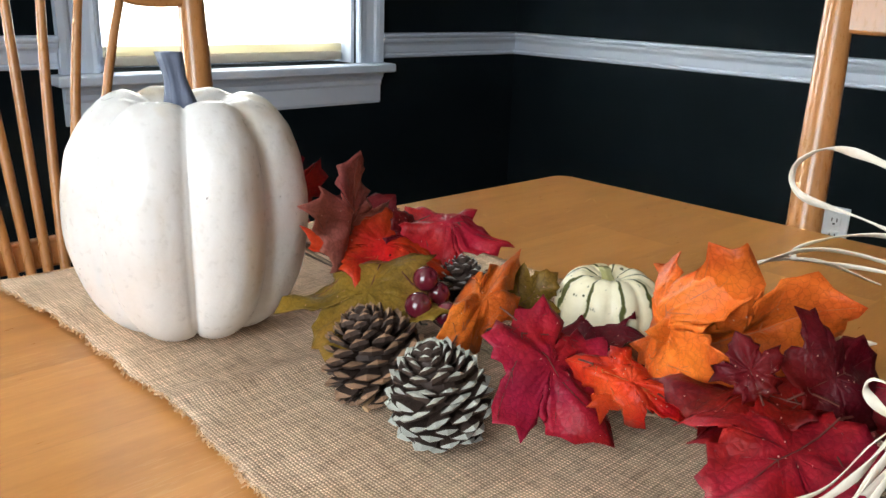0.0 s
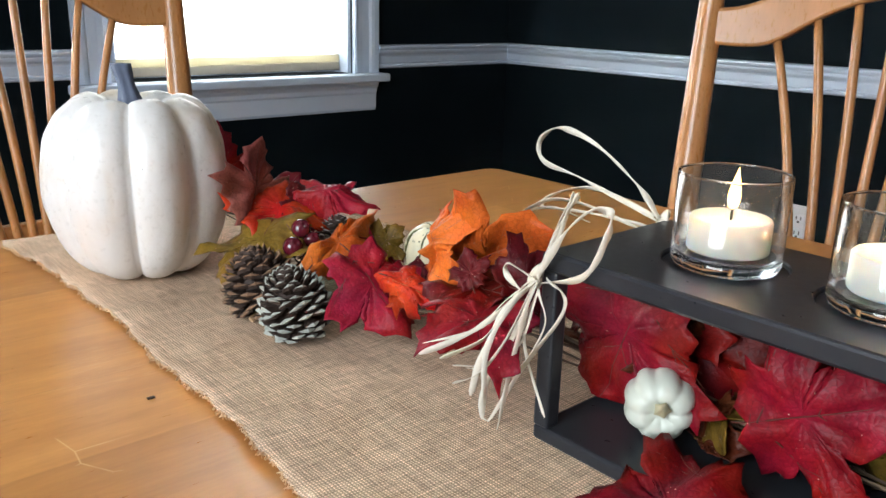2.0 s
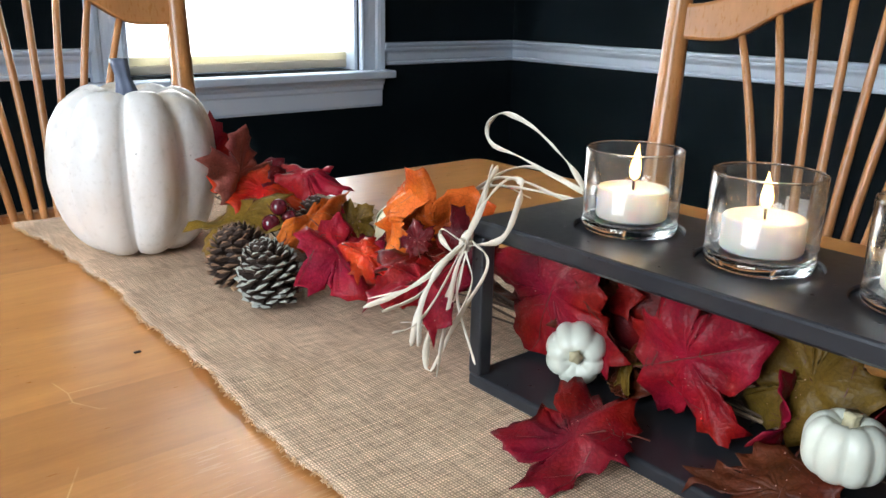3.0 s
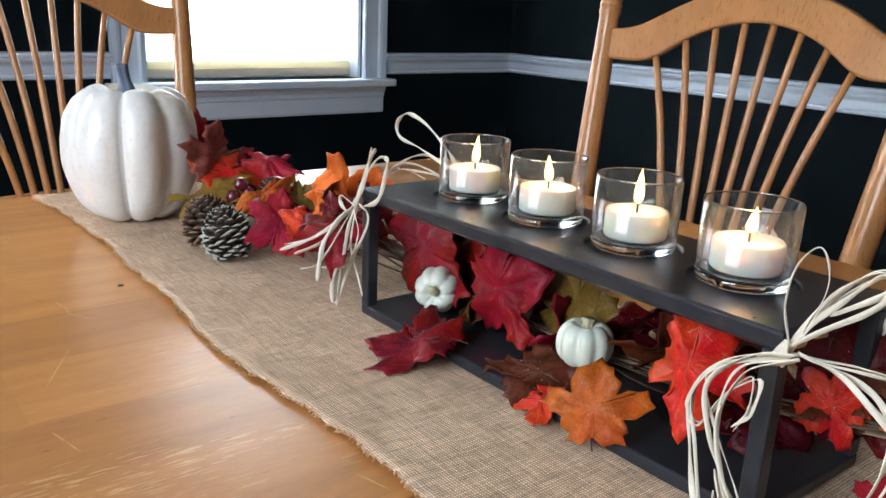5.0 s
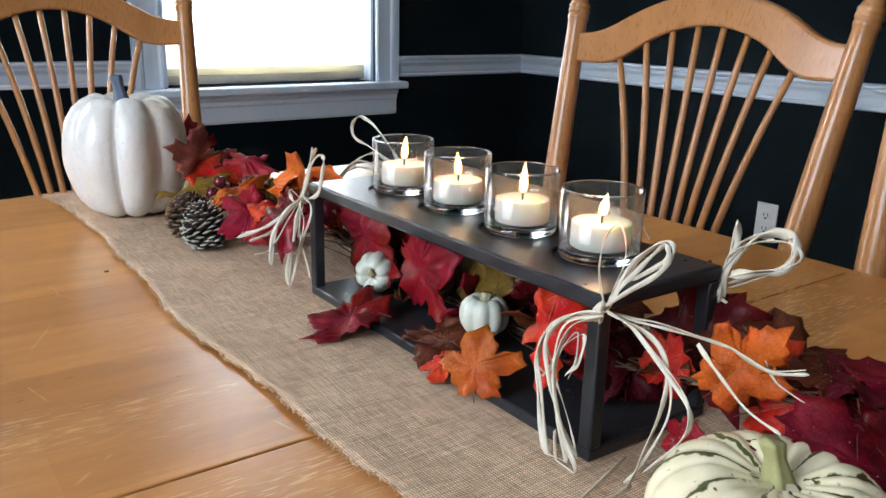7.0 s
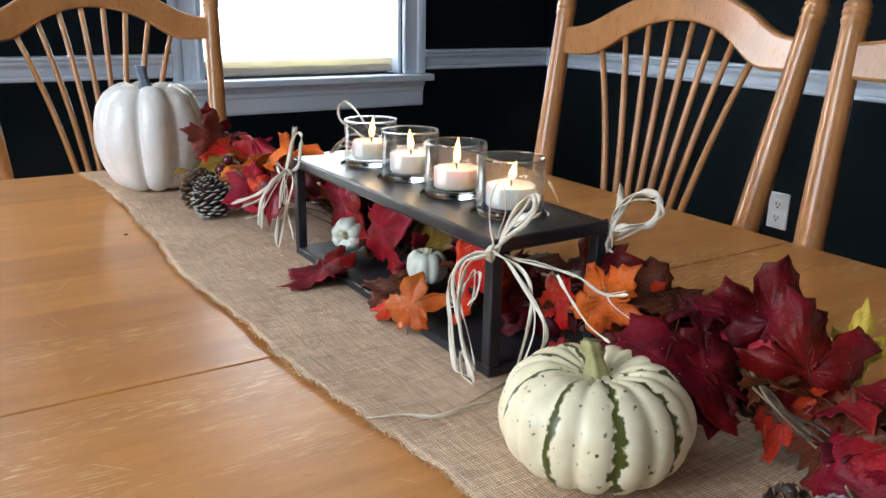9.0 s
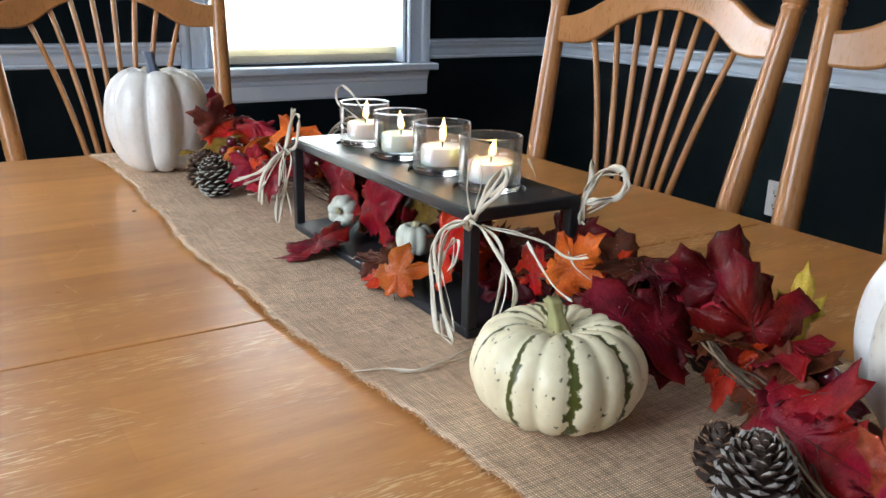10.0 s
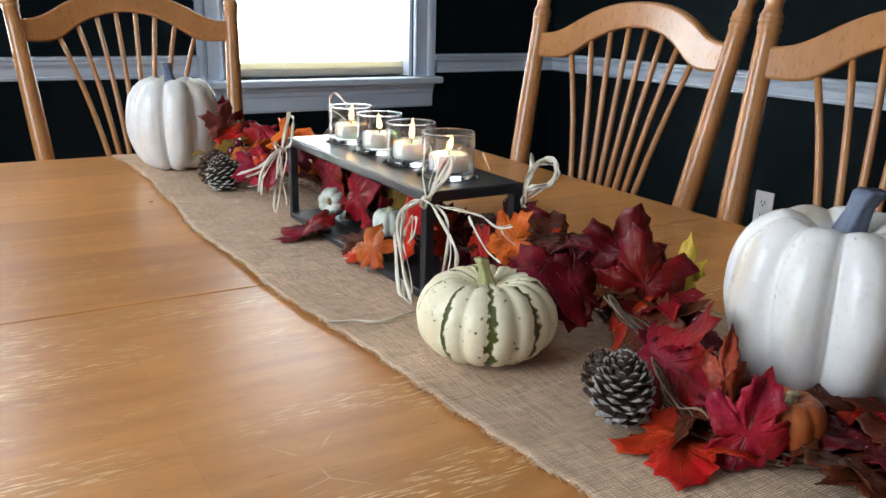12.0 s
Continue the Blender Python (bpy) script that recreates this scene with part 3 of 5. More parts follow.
def crest():
    """The arched, cusped top rail between the posts: a flat sawn board with eased edges, bowed to the back."""
    bm = bmesh.new()
    k = 56
    rows = []
    for i in range(k + 1):
        u = -0.955 + 1.91 * i / k
        top = sum(crest_edge(u + d, 1) for d in (-0.05, -0.025, 0, 0.025, 0.05)) / 5
        low = sum(crest_edge(u + d, 2) for d in (-0.05, -0.025, 0, 0.025, 0.05)) / 5
        ring = []
        for z, off in ((low, -0.0060), (low + 0.0012, -0.0084), (low + 0.0045, -0.0095), (top - 0.0045, -0.0095), (top - 0.0012, -0.0084), (top, -0.0060),
                       (top, 0.0060), (top - 0.0012, 0.0084), (top - 0.0045, 0.0095), (low + 0.0045, 0.0095), (low + 0.0012, 0.0084), (low, 0.0060)):
            ring.append(bm.verts.new(back_point(u, z) + Vector((0, off, 0))))
        rows.append(ring)
    for a, b in zip(rows, rows[1:]):
        for j in range(12):
            face = bm.faces.new((a[j], a[(j + 1) % 12], b[(j + 1) % 12], b[j]))
            face.smooth = j not in (2, 8)
    bm.faces.new(rows[0])
    bm.faces.new(rows[-1][::-1])
    bmesh.ops.recalc_face_normals(bm, faces=bm.faces[:])
    return bm


def build_chair(place):
    c = thing("dining_chair", "honey-stained wooden dining chair with arched crest and fanned spindles", "chair", (0, 0, 0), group="chairs round the table")
    for s in (-1, 1):
        part("back_post", turned_post(s), CHAIR, c, smooth=True)
    part("crest_rail", crest(), CHAIR, c)
    for i in range(8):
        v = (i - 3.5) / 3.5
        top_u = v * 0.640
        ztop = crest_edge(top_u, 2) + 0.006
        pts = []
        for s in range(13):
            f = s / 12
            z = 0.455 + (ztop - 0.455) * f
            pts.append(back_point(v * (0.26 + 0.38 * f ** 1.9), z))
        part("spindle", tube(bmesh.new(), pts, [0.0040 + 0.0015 * math.sin(math.pi * (0.10 + 0.75 * q / 12)) for q in range(13)], 10), CHAIR, c, smooth=True)
    bm = bmesh.new()
    rows = []
    for i in range(13):
        u = -0.95 + 1.9 * i / 12
        rows.append([bm.verts.new(back_point(u, z) + Vector((0, off + 0.012 * (1 - u * u), 0))) for z, off in ((0.664, -0.008), (0.668, -0.011), (0.688, -0.011), (0.692, -0.008), (0.692, 0.008), (0.688, 0.011), (0.668, 0.011), (0.664, 0.008))])
    for a, b in zip(rows, rows[1:]):
        for j in range(8):
            bm.faces.new((a[j], a[(j + 1) % 8], b[(j + 1) % 8], b[j]))
    bm.faces.new(rows[0])
    bm.faces.new(rows[-1][::-1])
    bmesh.ops.recalc_face_normals(bm, faces=bm.faces[:])
    part("lower_rail", bm, CHAIR, c, smooth=True)
    # seat, legs, stretchers
    bm = bmesh.new()
    lathe(bm, [(0, 0.425), (0.19, 0.425), (0.205, 0.432), (0.205, 0.448), (0.195, 0.456), (0.10, 0.450), (0, 0.448)], 32)
    for v in bm.verts:
        v.co.x *= 1.06
        v.co.y = v.co.y - 0.24
    part("seat", bm, CHAIR, c, smooth=True)
    for x, y in ((-0.15, -0.38), (0.15, -0.38), (-0.14, -0.11), (0.14, -0.11)):
        foot = Vector((x * 1.25, y * 1.0 + (-0.04 if y < -0.2 else 0.05), 0))
        head = Vector((x, y, 0.43))
        pts = [foot.lerp(head, f / 8) for f in range(9)]
        part("leg", tube(bmesh.new(), pts, [0.011, 0.014, 0.016, 0.020, 0.017, 0.021, 0.020, 0.018, 0.015], 14), CHAIR, c, smooth=True)
    for x in (-0.17, 0.17):
        part("stretcher", tube(bmesh.new(), [(x, -0.405, 0.17), (x, -0.25, 0.17), (x, -0.085, 0.17)], [0.008, 0.012, 0.008], 10), CHAIR, c, smooth=True)
    part("stretcher", tube(bmesh.new(), [(-0.17, -0.25, 0.17), (0, -0.25, 0.17), (0.17, -0.25, 0.17)], [0.008, 0.012, 0.008], 10), CHAIR, c, smooth=True)
    c.matrix_world = place
    return c


HEAD = pose(-0.0693, 1.0467, 0, 0, 0, 3.56)
first_chair = build_chair(HEAD)
copy_thing(first_chair, pose(0.5253, 0.2960, 0, 0, 0, -86.5))
copy_thing(first_chair, pose(0.5036, -0.2093, 0, 0, 0, -91.7))

# ---- candle tray ----
TRAY = pose(0.0, 0.046, TZ + 0.0032, 0, 0, 0)
TL, TW, TH = 0.176, 0.0535, 0.104


def pierced_plate(z0, z1, holes, radius, depth, edge):
    """The top plate: round recesses for the glasses, eased outer edges."""
    bm = bmesh.new()
    cuts = [TL - edge] + [(a + b) / 2 for a, b in zip(holes, holes[1:])] + [-TL + edge]
    w, k = TW - edge, 48
    for y, hi, lo in zip(holes, cuts, cuts[1:]):
        ways = [(math.cos(2 * math.pi * i / k), math.sin(2 * math.pi * i / k)) for i in range(k)]
        rim, out = [], []
        for a, b in ways:
            rim.append((0.003 + radius * a, y + radius * b))
            f = min(((w - 0.003) if a > 0 else (w + 0.003)) / abs(a) if abs(a) > 1e-6 else 9, ((hi - y) if b > 0 else (y - lo)) / abs(b) if abs(b) > 1e-6 else 9)
            out.append((0.003 + f * a, y + f * b))
        for cx, cy in ((w, hi), (-w, hi), (-w, lo), (w, lo)):
            n = min(range(k), key=lambda q: (out[q][0] - cx) ** 2 + (out[q][1] - cy) ** 2)
            out[n] = (cx, cy)
        rings = [[bm.verts.new((x, v, z)) for x, v in line] for line, z in ((out, z1), (rim, z1), ([(0.003 + (p - 0.003) * 0.975, y + (q - y) * 0.975) for p, q in rim], z1 - 0.0007),
                                                                            ([(0.003 + (p - 0.003) * 0.97, y + (q - y) * 0.97) for p, q in rim], z1 - depth))]
        for a, b in zip(rings, rings[1:]):
            for i in range(k):
                bm.faces.new((a[i], a[(i + 1) % k], b[(i + 1) % k], b[i]))
        bm.faces.new(rings[-1])
    corners = [(1, 1), (-1, 1), (-1, -1), (1, -1)]
    loops = [[bm.verts.new((sx * (TW - e), sy * (TL - e), z)) for sx, sy in corners] for e, z in ((edge, z1), (edge * 0.3, z1 - edge * 0.3), (0, z1 - edge), (0, z0 + edge), (edge, z0))]
    for a, b in zip(loops, loops[1:]):
        for i in range(4):
            bm.faces.new((a[i], a[(i + 1) % 4], b[(i + 1) % 4], b[i]))
    bm.faces.new(loops[-1])
    bmesh.ops.remove_doubles(bm, verts=bm.verts[:], dist=1e-5)
    bmesh.ops.recalc_face_normals(bm, faces=bm.faces[:])
    return bm


def build_tray():
    t = thing("candle_tray", "dark grey metal candle stand with open sides on the runner", "candle holder", TRAY)
    part("top_plate", pierced_plate(TH - 0.0105, TH, CANDLES, 0.0305, 0.0024, 0.0018), IRON, t, "dark metal plate with round recesses")
    part("bottom_plate", a_box((-TW, -TL, 0), (TW, TL, 0.0085), 0.002, 3), IRON, t)
    for x in (-1, 1):
        for y in (-1, 1):
            part("post", a_box((x * TW - (0.0098 if x > 0 else 0), y * TL - (0.0098 if y > 0 else 0), 0.008), (x * TW + (0.0098 if x < 0 else 0), y * TL + (0.0098 if y < 0 else 0), TH - 0.010), 0.0014), IRON, t)
    return t


CANDLES = [0.110, 0.033, -0.043, -0.119]
GLASS = clear_glass("votive_glass", (0.95, 0.98, 0.975))
THIN = thin_glass("votive_wall_glass", (0.965, 0.98, 0.975))
WAX = material("wax", (0.80, 0.70, 0.63), (0.84, 0.75, 0.68), 20, 0.88, 0.05, 100, rough_var=0.05)
wb = WAX.node_tree.nodes["Principled BSDF"]
wb.inputs["Subsurface Weight"].default_value = 1.0
wb.inputs["Subsurface Scale"].default_value = 1.0
wb.inputs["Subsurface Radius"].default_value = (0.011, 0.0065, 0.0040)
WICK = material("wick", (0.02, 0.016, 0.012), (0.05, 0.04, 0.03), 90, 0.9, 0.1, 300)
FLAME = glow("candle_flame", (1.0, 0.56, 0.18), 9)


def build_votive(place, flame_height, lean):
    v = thing("votive_glass", "clear glass votive cup standing on the dark metal tray", "candle glass", place, group="candles on the tray")
    R, H = 0.0258, 0.0455
    part("wall", lathe(bmesh.new(), [(R, 0.0075), (R + 0.0002, H - 0.0008), (R - 0.0012, H - 0.0008), (R - 0.0014, 0.0085)], 48), THIN, v, smooth=True)
    part("base", lathe(bmesh.new(), [(0, 0.0008), (R - 0.004, 0.0002), (R - 0.0008, 0.0014), (R, 0.0040), (R, 0.0074), (R - 0.0030, 0.0078), (R - 0.0060, 0.0070), (0, 0.0066)], 48), GLASS, v, "thick clear glass base", smooth=True)
    ring = [(R - 0.0005 + 0.0007 * math.cos(2 * math.pi * k / 10), H + 0.0006 * math.sin(2 * math.pi * k / 10)) for k in range(11)]
    part("rim", lathe(bmesh.new(), ring, 48), GLASS, v, "rounded glass rim", smooth=True)
    c = thing("tea_light", "lit white tea light inside a clear glass cup", "candle", place @ pose(0.0008, 0, 0.0082), group="candles on the tray")
    r, h = 0.0192, 0.0165
    part("wax", lathe(bmesh.new(), [(0, 0), (r - 0.001, 0), (r, 0.001), (r, h - 0.0012), (r - 0.0010, h), (r - 0.004, h - 0.0010), (0.006, h - 0.0016), (0, h - 0.0018)], 40), WAX, c, smooth=True)
    part("wick", tube(bmesh.new(), [(0, 0, h - 0.003), (0.0002, 0.0002, h + 0.003), (0.0012 * lean, 0.0004, h + 0.0065)], [0.0007, 0.0007, 0.0005], 6), WICK, c)
    fl = []
    n = 14
    for i in range(n + 1):
        f = i / n
        fl.append((0.0034 * math.sin(math.pi * f ** 0.62) ** 0.9 * (1 - 0.35 * f) if 0 < i < n else 0.0, h + 0.0035 + flame_height * f))
    bm = lathe(bmesh.new(), fl, 14)
    for q in bm.verts:
        s = max(0, (q.co.z - h) / flame_height)
        q.co.x += lean * 0.003 * s ** 1.6
    part("flame", bm, FLAME, c, "warm yellow candle flame", smooth=True)
    lamp = new("candle_light", bpy.data.lights.new("candle_light", "POINT"))
    lamp.data.energy, lamp.data.color, lamp.data.shadow_soft_size = 0.18, (1.0, 0.58, 0.27), 0.004
    lamp.matrix_world = place @ pose(0.0008, 0, 0.0082 + h + 0.012)
    return v


build_tray()
for y, fh, ln in zip(CANDLES, (0.020, 0.018, 0.022, 0.014), (0.5, -0.4, 0.3, 0.9)):
    build_votive(TRAY @ pose(0.003, y, TH - 0.0022), fh, ln)

# ---- pumpkins and squash ----


def stained(m):
    """Ochre runs and a few dark specks on the white paint."""
    n, l = m.node_tree.nodes, m.node_tree.links
    b = n["Principled BSDF"]
    base = b.inputs["Base Color"].links[0].from_socket
    tc = n.new("ShaderNodeTexCoord")
    for stretch, scale, lo, hi, colour, amount in (((26, 26, 3.5), 1.0, 0.52, 0.68, (0.58, 0.46, 0.29, 1), 0.6), ((1, 1, 1), 150, 0.745, 0.77, (0.13, 0.10, 0.08, 1), 0.9)):
        mp, no, rg, mx = n.new("ShaderNodeMapping"), n.new("ShaderNodeTexNoise"), n.new("ShaderNodeMapRange"), n.new("ShaderNodeMix")
        mp.inputs["Scale"].default_value = stretch
        no.inputs["Scale"].default_value, no.inputs["Detail"].default_value = scale, 3
        rg.inputs[1].default_value, rg.inputs[2].default_value, rg.inputs[4].default_value = lo, hi, amount
        mx.data_type = "RGBA"
        mx.inputs[7].default_value = colour
        l.new(tc.outputs["Object"], mp.inputs[0])
        l.new(mp.outputs[0], no.inputs[0])
        l.new(no.outputs[0], rg.inputs[0])
        l.new(rg.outputs[0], mx.inputs[0])
        l.new(base, mx.inputs[6])
        base = mx.outputs[2]
    l.new(base, b.inputs["Base Color"])


PUMPKIN = material("painted_pumpkin", (0.70, 0.66, 0.60), (0.80, 0.78, 0.75), 45, 0.30, 0.20, 220, spread=(0.25, 0.55), rough_var=0.1, depth=0.006)
stained(PUMPKIN)
STEM_BLUE = material("painted_stem", (0.058, 0.072, 0.115), (0.115, 0.140, 0.205), 30, 0.55, 0.4, 120, (3, 3, 1))
MINI = material("cream_mini_pumpkin", (0.58, 0.62, 0.51), (0.68, 0.71, 0.61), 40, 0.35, 0.1, 160)
MINI_STEM = material("mini_stem", (0.36, 0.32, 0.18), (0.50, 0.45, 0.28), 90, 0.7, 0.3, 300)


def gourd(name, label, category, place, radius, height, lobes, groove, shape, mat, stem_mat, stem, waist=1.0, phase=0.0, dip=0.18, seed=1, turns=96, flat_dents=0.0, sharp=0.55, group=""):
    """A ribbed gourd. shape: exponent of its roundness; dip: depth of the crown; stem: (height, foot radius, top radius, lean x, lean y)."""
    g = thing(name, label, category, place, group=group)
    bm = bmesh.new()
    rows = 56
    rng = random.Random(seed)
    widths = [1 + rng.uniform(-0.12, 0.12) for _ in range(lobes)]
    total = sum(widths)
    ends = [0]
    for w in widths:
        ends.append(ends[-1] + w / total)
    rings = []
    for i in range(rows + 1):
        f = i / rows
        a = math.pi * (f - 0.5)
        ring_r = math.copysign(abs(math.cos(a)) ** shape, math.cos(a))
        zz = math.copysign(abs(math.sin(a)) ** 0.92, math.sin(a))
        ring = []
        for j in range(turns):
            t = j / turns
            k = max(i2 for i2 in range(lobes) if ends[i2] <= t + 1e-9)
            s = (t - ends[k]) / (ends[k + 1] - ends[k])
            rib = abs(math.sin(math.pi * s)) ** sharp
            deep = groove * (0.35 + 0.65 * ring_r)
            r = radius * ring_r * (1 - deep * (1 - rib))
            z = height * (0.5 + 0.5 * zz)
            inner = max(0, 1 - ring_r / 0.55)
            z += (-dip if f > 0.5 else dip * 0.45) * height * inner ** 1.3 - (height * 0.06 * (1 - rib) * (1 if f > 0.5 else -1) * (1 - ring_r))
            ang = 2 * math.pi * t + phase
            wob = 1 + 0.018 * noise.noise((math.cos(ang) * 2 + seed, math.sin(ang) * 2, f * 3))
            if f < 0.5:
                r *= 1 - (1 - waist) * (0.5 - f) * 2
            p = Vector((r * wob * math.cos(ang), r * wob * math.sin(ang), z))
            if flat_dents:
                p *= 1 + flat_dents * (noise.noise(p * 38) + 0.45 * noise.noise(p * 110))
            ring.append(p)
        rings.append(ring)
    low = min(p.z for ring in rings for p in ring)
    vr = [[bm.verts.new(p - Vector((0, 0, low))) for p in ring] for ring in rings[1:-1]]
    for a, b in zip(vr, vr[1:]):
        for j in range(turns):
            bm.faces.new((a[j], a[(j + 1) % turns], b[(j + 1) % turns], b[j]))
    bm.faces.new(vr[0][::-1])
    bm.faces.new(vr[-1])
    part("body", bm, mat, g, smooth=True)
    hgt, r0, r1, lx, ly = stem
    base = height * (1 - dip) - low - 0.002
    pts, k = [], 10
    bm = bmesh.new()
    rings = []
    for i in range(k + 1):
        f = i / k
        c = Vector((lx * f ** 1.5, ly * f ** 1.5, base + hgt * f))
        r = r0 + (r1 - r0) * min(1, f * 1.5) if f < 0.7 else r1 * (1 + 0.25 * (f - 0.7) / 0.3)
        rings.append([bm.verts.new(c + Vector((math.cos(2 * math.pi * j / 20), math.sin(2 * math.pi * j / 20), 0)) * r * (1 + (0.26 if j % 4 == 0 else -0.08 if j % 4 == 2 else 0.0) + 0.25 * max(0, 0.25 - f) * (j % 4 == 0))) for j in range(20)])
    for a, b in zip(rings, rings[1:]):
        for j in range(20):
            bm.faces.new((a[j], a[(j + 1) % 20], b[(j + 1) % 20], b[j]))
    bm.faces.new(rings[-1])
    part("stem", bm, stem_mat, g, smooth=True)
    return g


BASE = TZ + 0.0035
gourd("white_pumpkin", "white painted ribbed pumpkin with a blue-grey stem on the runner", "pumpkin", pose(-0.101, 0.620, BASE), 0.0735, 0.150, 8, 0.17, 0.50, PUMPKIN, STEM_BLUE,
      (0.050, 0.0125, 0.0054, -0.007, 0.002), 0.86, radians(-117), seed=3, flat_dents=0.012, turns=128)
gourd("white_pumpkin", "large white glossy ribbed pumpkin with a blue-grey stem", "pumpkin", pose(0.117, -0.422, BASE), 0.0764, 0.134, 9, 0.25, 0.50, PUMPKIN, STEM_BLUE,
      (0.044, 0.012, 0.0075, 0.010, -0.008), 0.85, radians(15), seed=8, flat_dents=0.005, turns=128)


def squash_skin():
    m = material("striped_squash", (0.64, 0.55, 0.33), (0.83, 0.76, 0.53), 40, 0.36, 0.35, 160, rough_var=0.07, depth=0.002)
    n, l = m.node_tree.nodes, m.node_tree.links
    b = n["Principled BSDF"]
    base = b.inputs["Base Color"].links[0].from_node
    tc, sep, at = n.new("ShaderNodeTexCoord"), n.new("ShaderNodeSeparateXYZ"), n.new("ShaderNodeMath")
    l.new(tc.outputs["Object"], sep.inputs[0])
    at.operation = "ARCTAN2"
    l.new(sep.outputs[1], at.inputs[0])
    l.new(sep.outputs[0], at.inputs[1])
    wob = n.new("ShaderNodeTexNoise")
    wob.inputs["Scale"].default_value, wob.inputs["Detail"].default_value = 110, 6
    l.new(tc.outputs["Object"], wob.inputs[0])
    k = n.new("ShaderNodeMath")
    k.operation = "MULTIPLY"
    k.inputs[1].default_value = 9
    l.new(at.outputs[0], k.inputs[0])
    ph = n.new("ShaderNodeMath")
    ph.operation = "MULTIPLY_ADD"
    ph.inputs[1].default_value = 3.0
    l.new(wob.outputs[0], ph.inputs[0])
    l.new(k.outputs[0], ph.inputs[2])
    co = n.new("ShaderNodeMath")
    co.operation = "COSINE"
    l.new(ph.outputs[0], co.inputs[0])
    st = n.new("ShaderNodeMapRange")
    st.inputs[1].default_value, st.inputs[2].default_value = 0.86, 0.95
    l.new(co.outputs[0], st.inputs[0])
    # freckles
    vor = n.new("ShaderNodeTexNoise")
    vor.inputs["Scale"].default_value, vor.inputs["Detail"].default_value = 190, 2
    l.new(tc.outputs["Object"], vor.inputs[0])
    sp = n.new("ShaderNodeMapRange")
    sp.inputs[1].default_value, sp.inputs[2].default_value = 0.67, 0.74
    l.new(vor.outputs[0], sp.inputs[0])
    mx = n.new("ShaderNodeMath")
    mx.operation = "MAXIMUM"
    l.new(st.outputs[0], mx.inputs[0])
    l.new(sp.outputs[0], mx.inputs[1])
    mix = n.new("ShaderNodeMix")
    mix.data_type = "RGBA"
    mix.inputs[7].default_value = (0.062, 0.070, 0.008, 1)
    l.new(mx.outputs[0], mix.inputs[0])
    l.new(base.outputs[0], mix.inputs[6])
    l.new(mix.outputs[2], b.inputs["Base Color"])
    return m


SQUASH = squash_skin()
SQUASH_STEM = material("squash_stem", (0.24, 0.25, 0.09), (0.40, 0.38, 0.17), 60, 0.7, 0.4, 200, (2, 2, 1))
gourd("striped_squash", "cream squash with dark green stripes lying on the runner", "squash", pose(-0.066, -0.252, BASE, 0, 0, 9.5), 0.0560, 0.066, 17, 0.060, 0.55, SQUASH, SQUASH_STEM,
      (0.025, 0.0078, 0.0040, -0.004, 0.004), 0.95, 0.2, dip=0.16, seed=5, sharp=0.75, turns=136)
gourd("striped_squash", "small white and green striped squash among orange leaves", "squash", pose(0.050, 0.413, BASE + 0.010), 0.031, 0.050, 10, 0.10, 0.55, SQUASH, SQUASH_STEM,
      (0.012, 0.004, 0.0025, -0.004, 0.002), 0.95, 0.7, dip=0.16, seed=6)
gourd("mini_pumpkin", "cream mini pumpkin lying on its side in the tray", "mini pumpkin", pose(-0.004, 0.180, TZ + 0.032, 92, 0, -52), 0.0185, 0.029, 8, 0.17, 0.55, MINI, MINI_STEM,
      (0.0075, 0.0042, 0.0030, 0, 0.004), 1, 0.1, seed=2, turns=64, group="mini pumpkins in the tray")
gourd("mini_pumpkin", "cream mini pumpkin standing upright in the tray", "mini pumpkin", pose(-0.015, 0.018, TZ + 0.027), 0.0185, 0.029, 8, 0.17, 0.55, MINI, MINI_STEM,
      (0.009, 0.0042, 0.0028, 0.002, 0), 1, 0.4, seed=9, turns=64, group="mini pumpkins in the tray")
ORANGE_SKIN = material("orange_gourd", (0.26, 0.055, 0.012), (0.38, 0.095, 0.02), 30, 0.4, 0.15, 120)
gourd("small_orange_pumpkin", "small orange ribbed pumpkin in the shade of red leaves", "pumpkin", pose(0.014, -0.470, BASE), 0.0235, 0.040, 9, 0.10, 0.55, ORANGE_SKIN, MINI_STEM,
      (0.010, 0.0042, 0.0028, 0.002, 0), 1, 0.4, seed=12, turns=72)

# ---- leaf garland ----


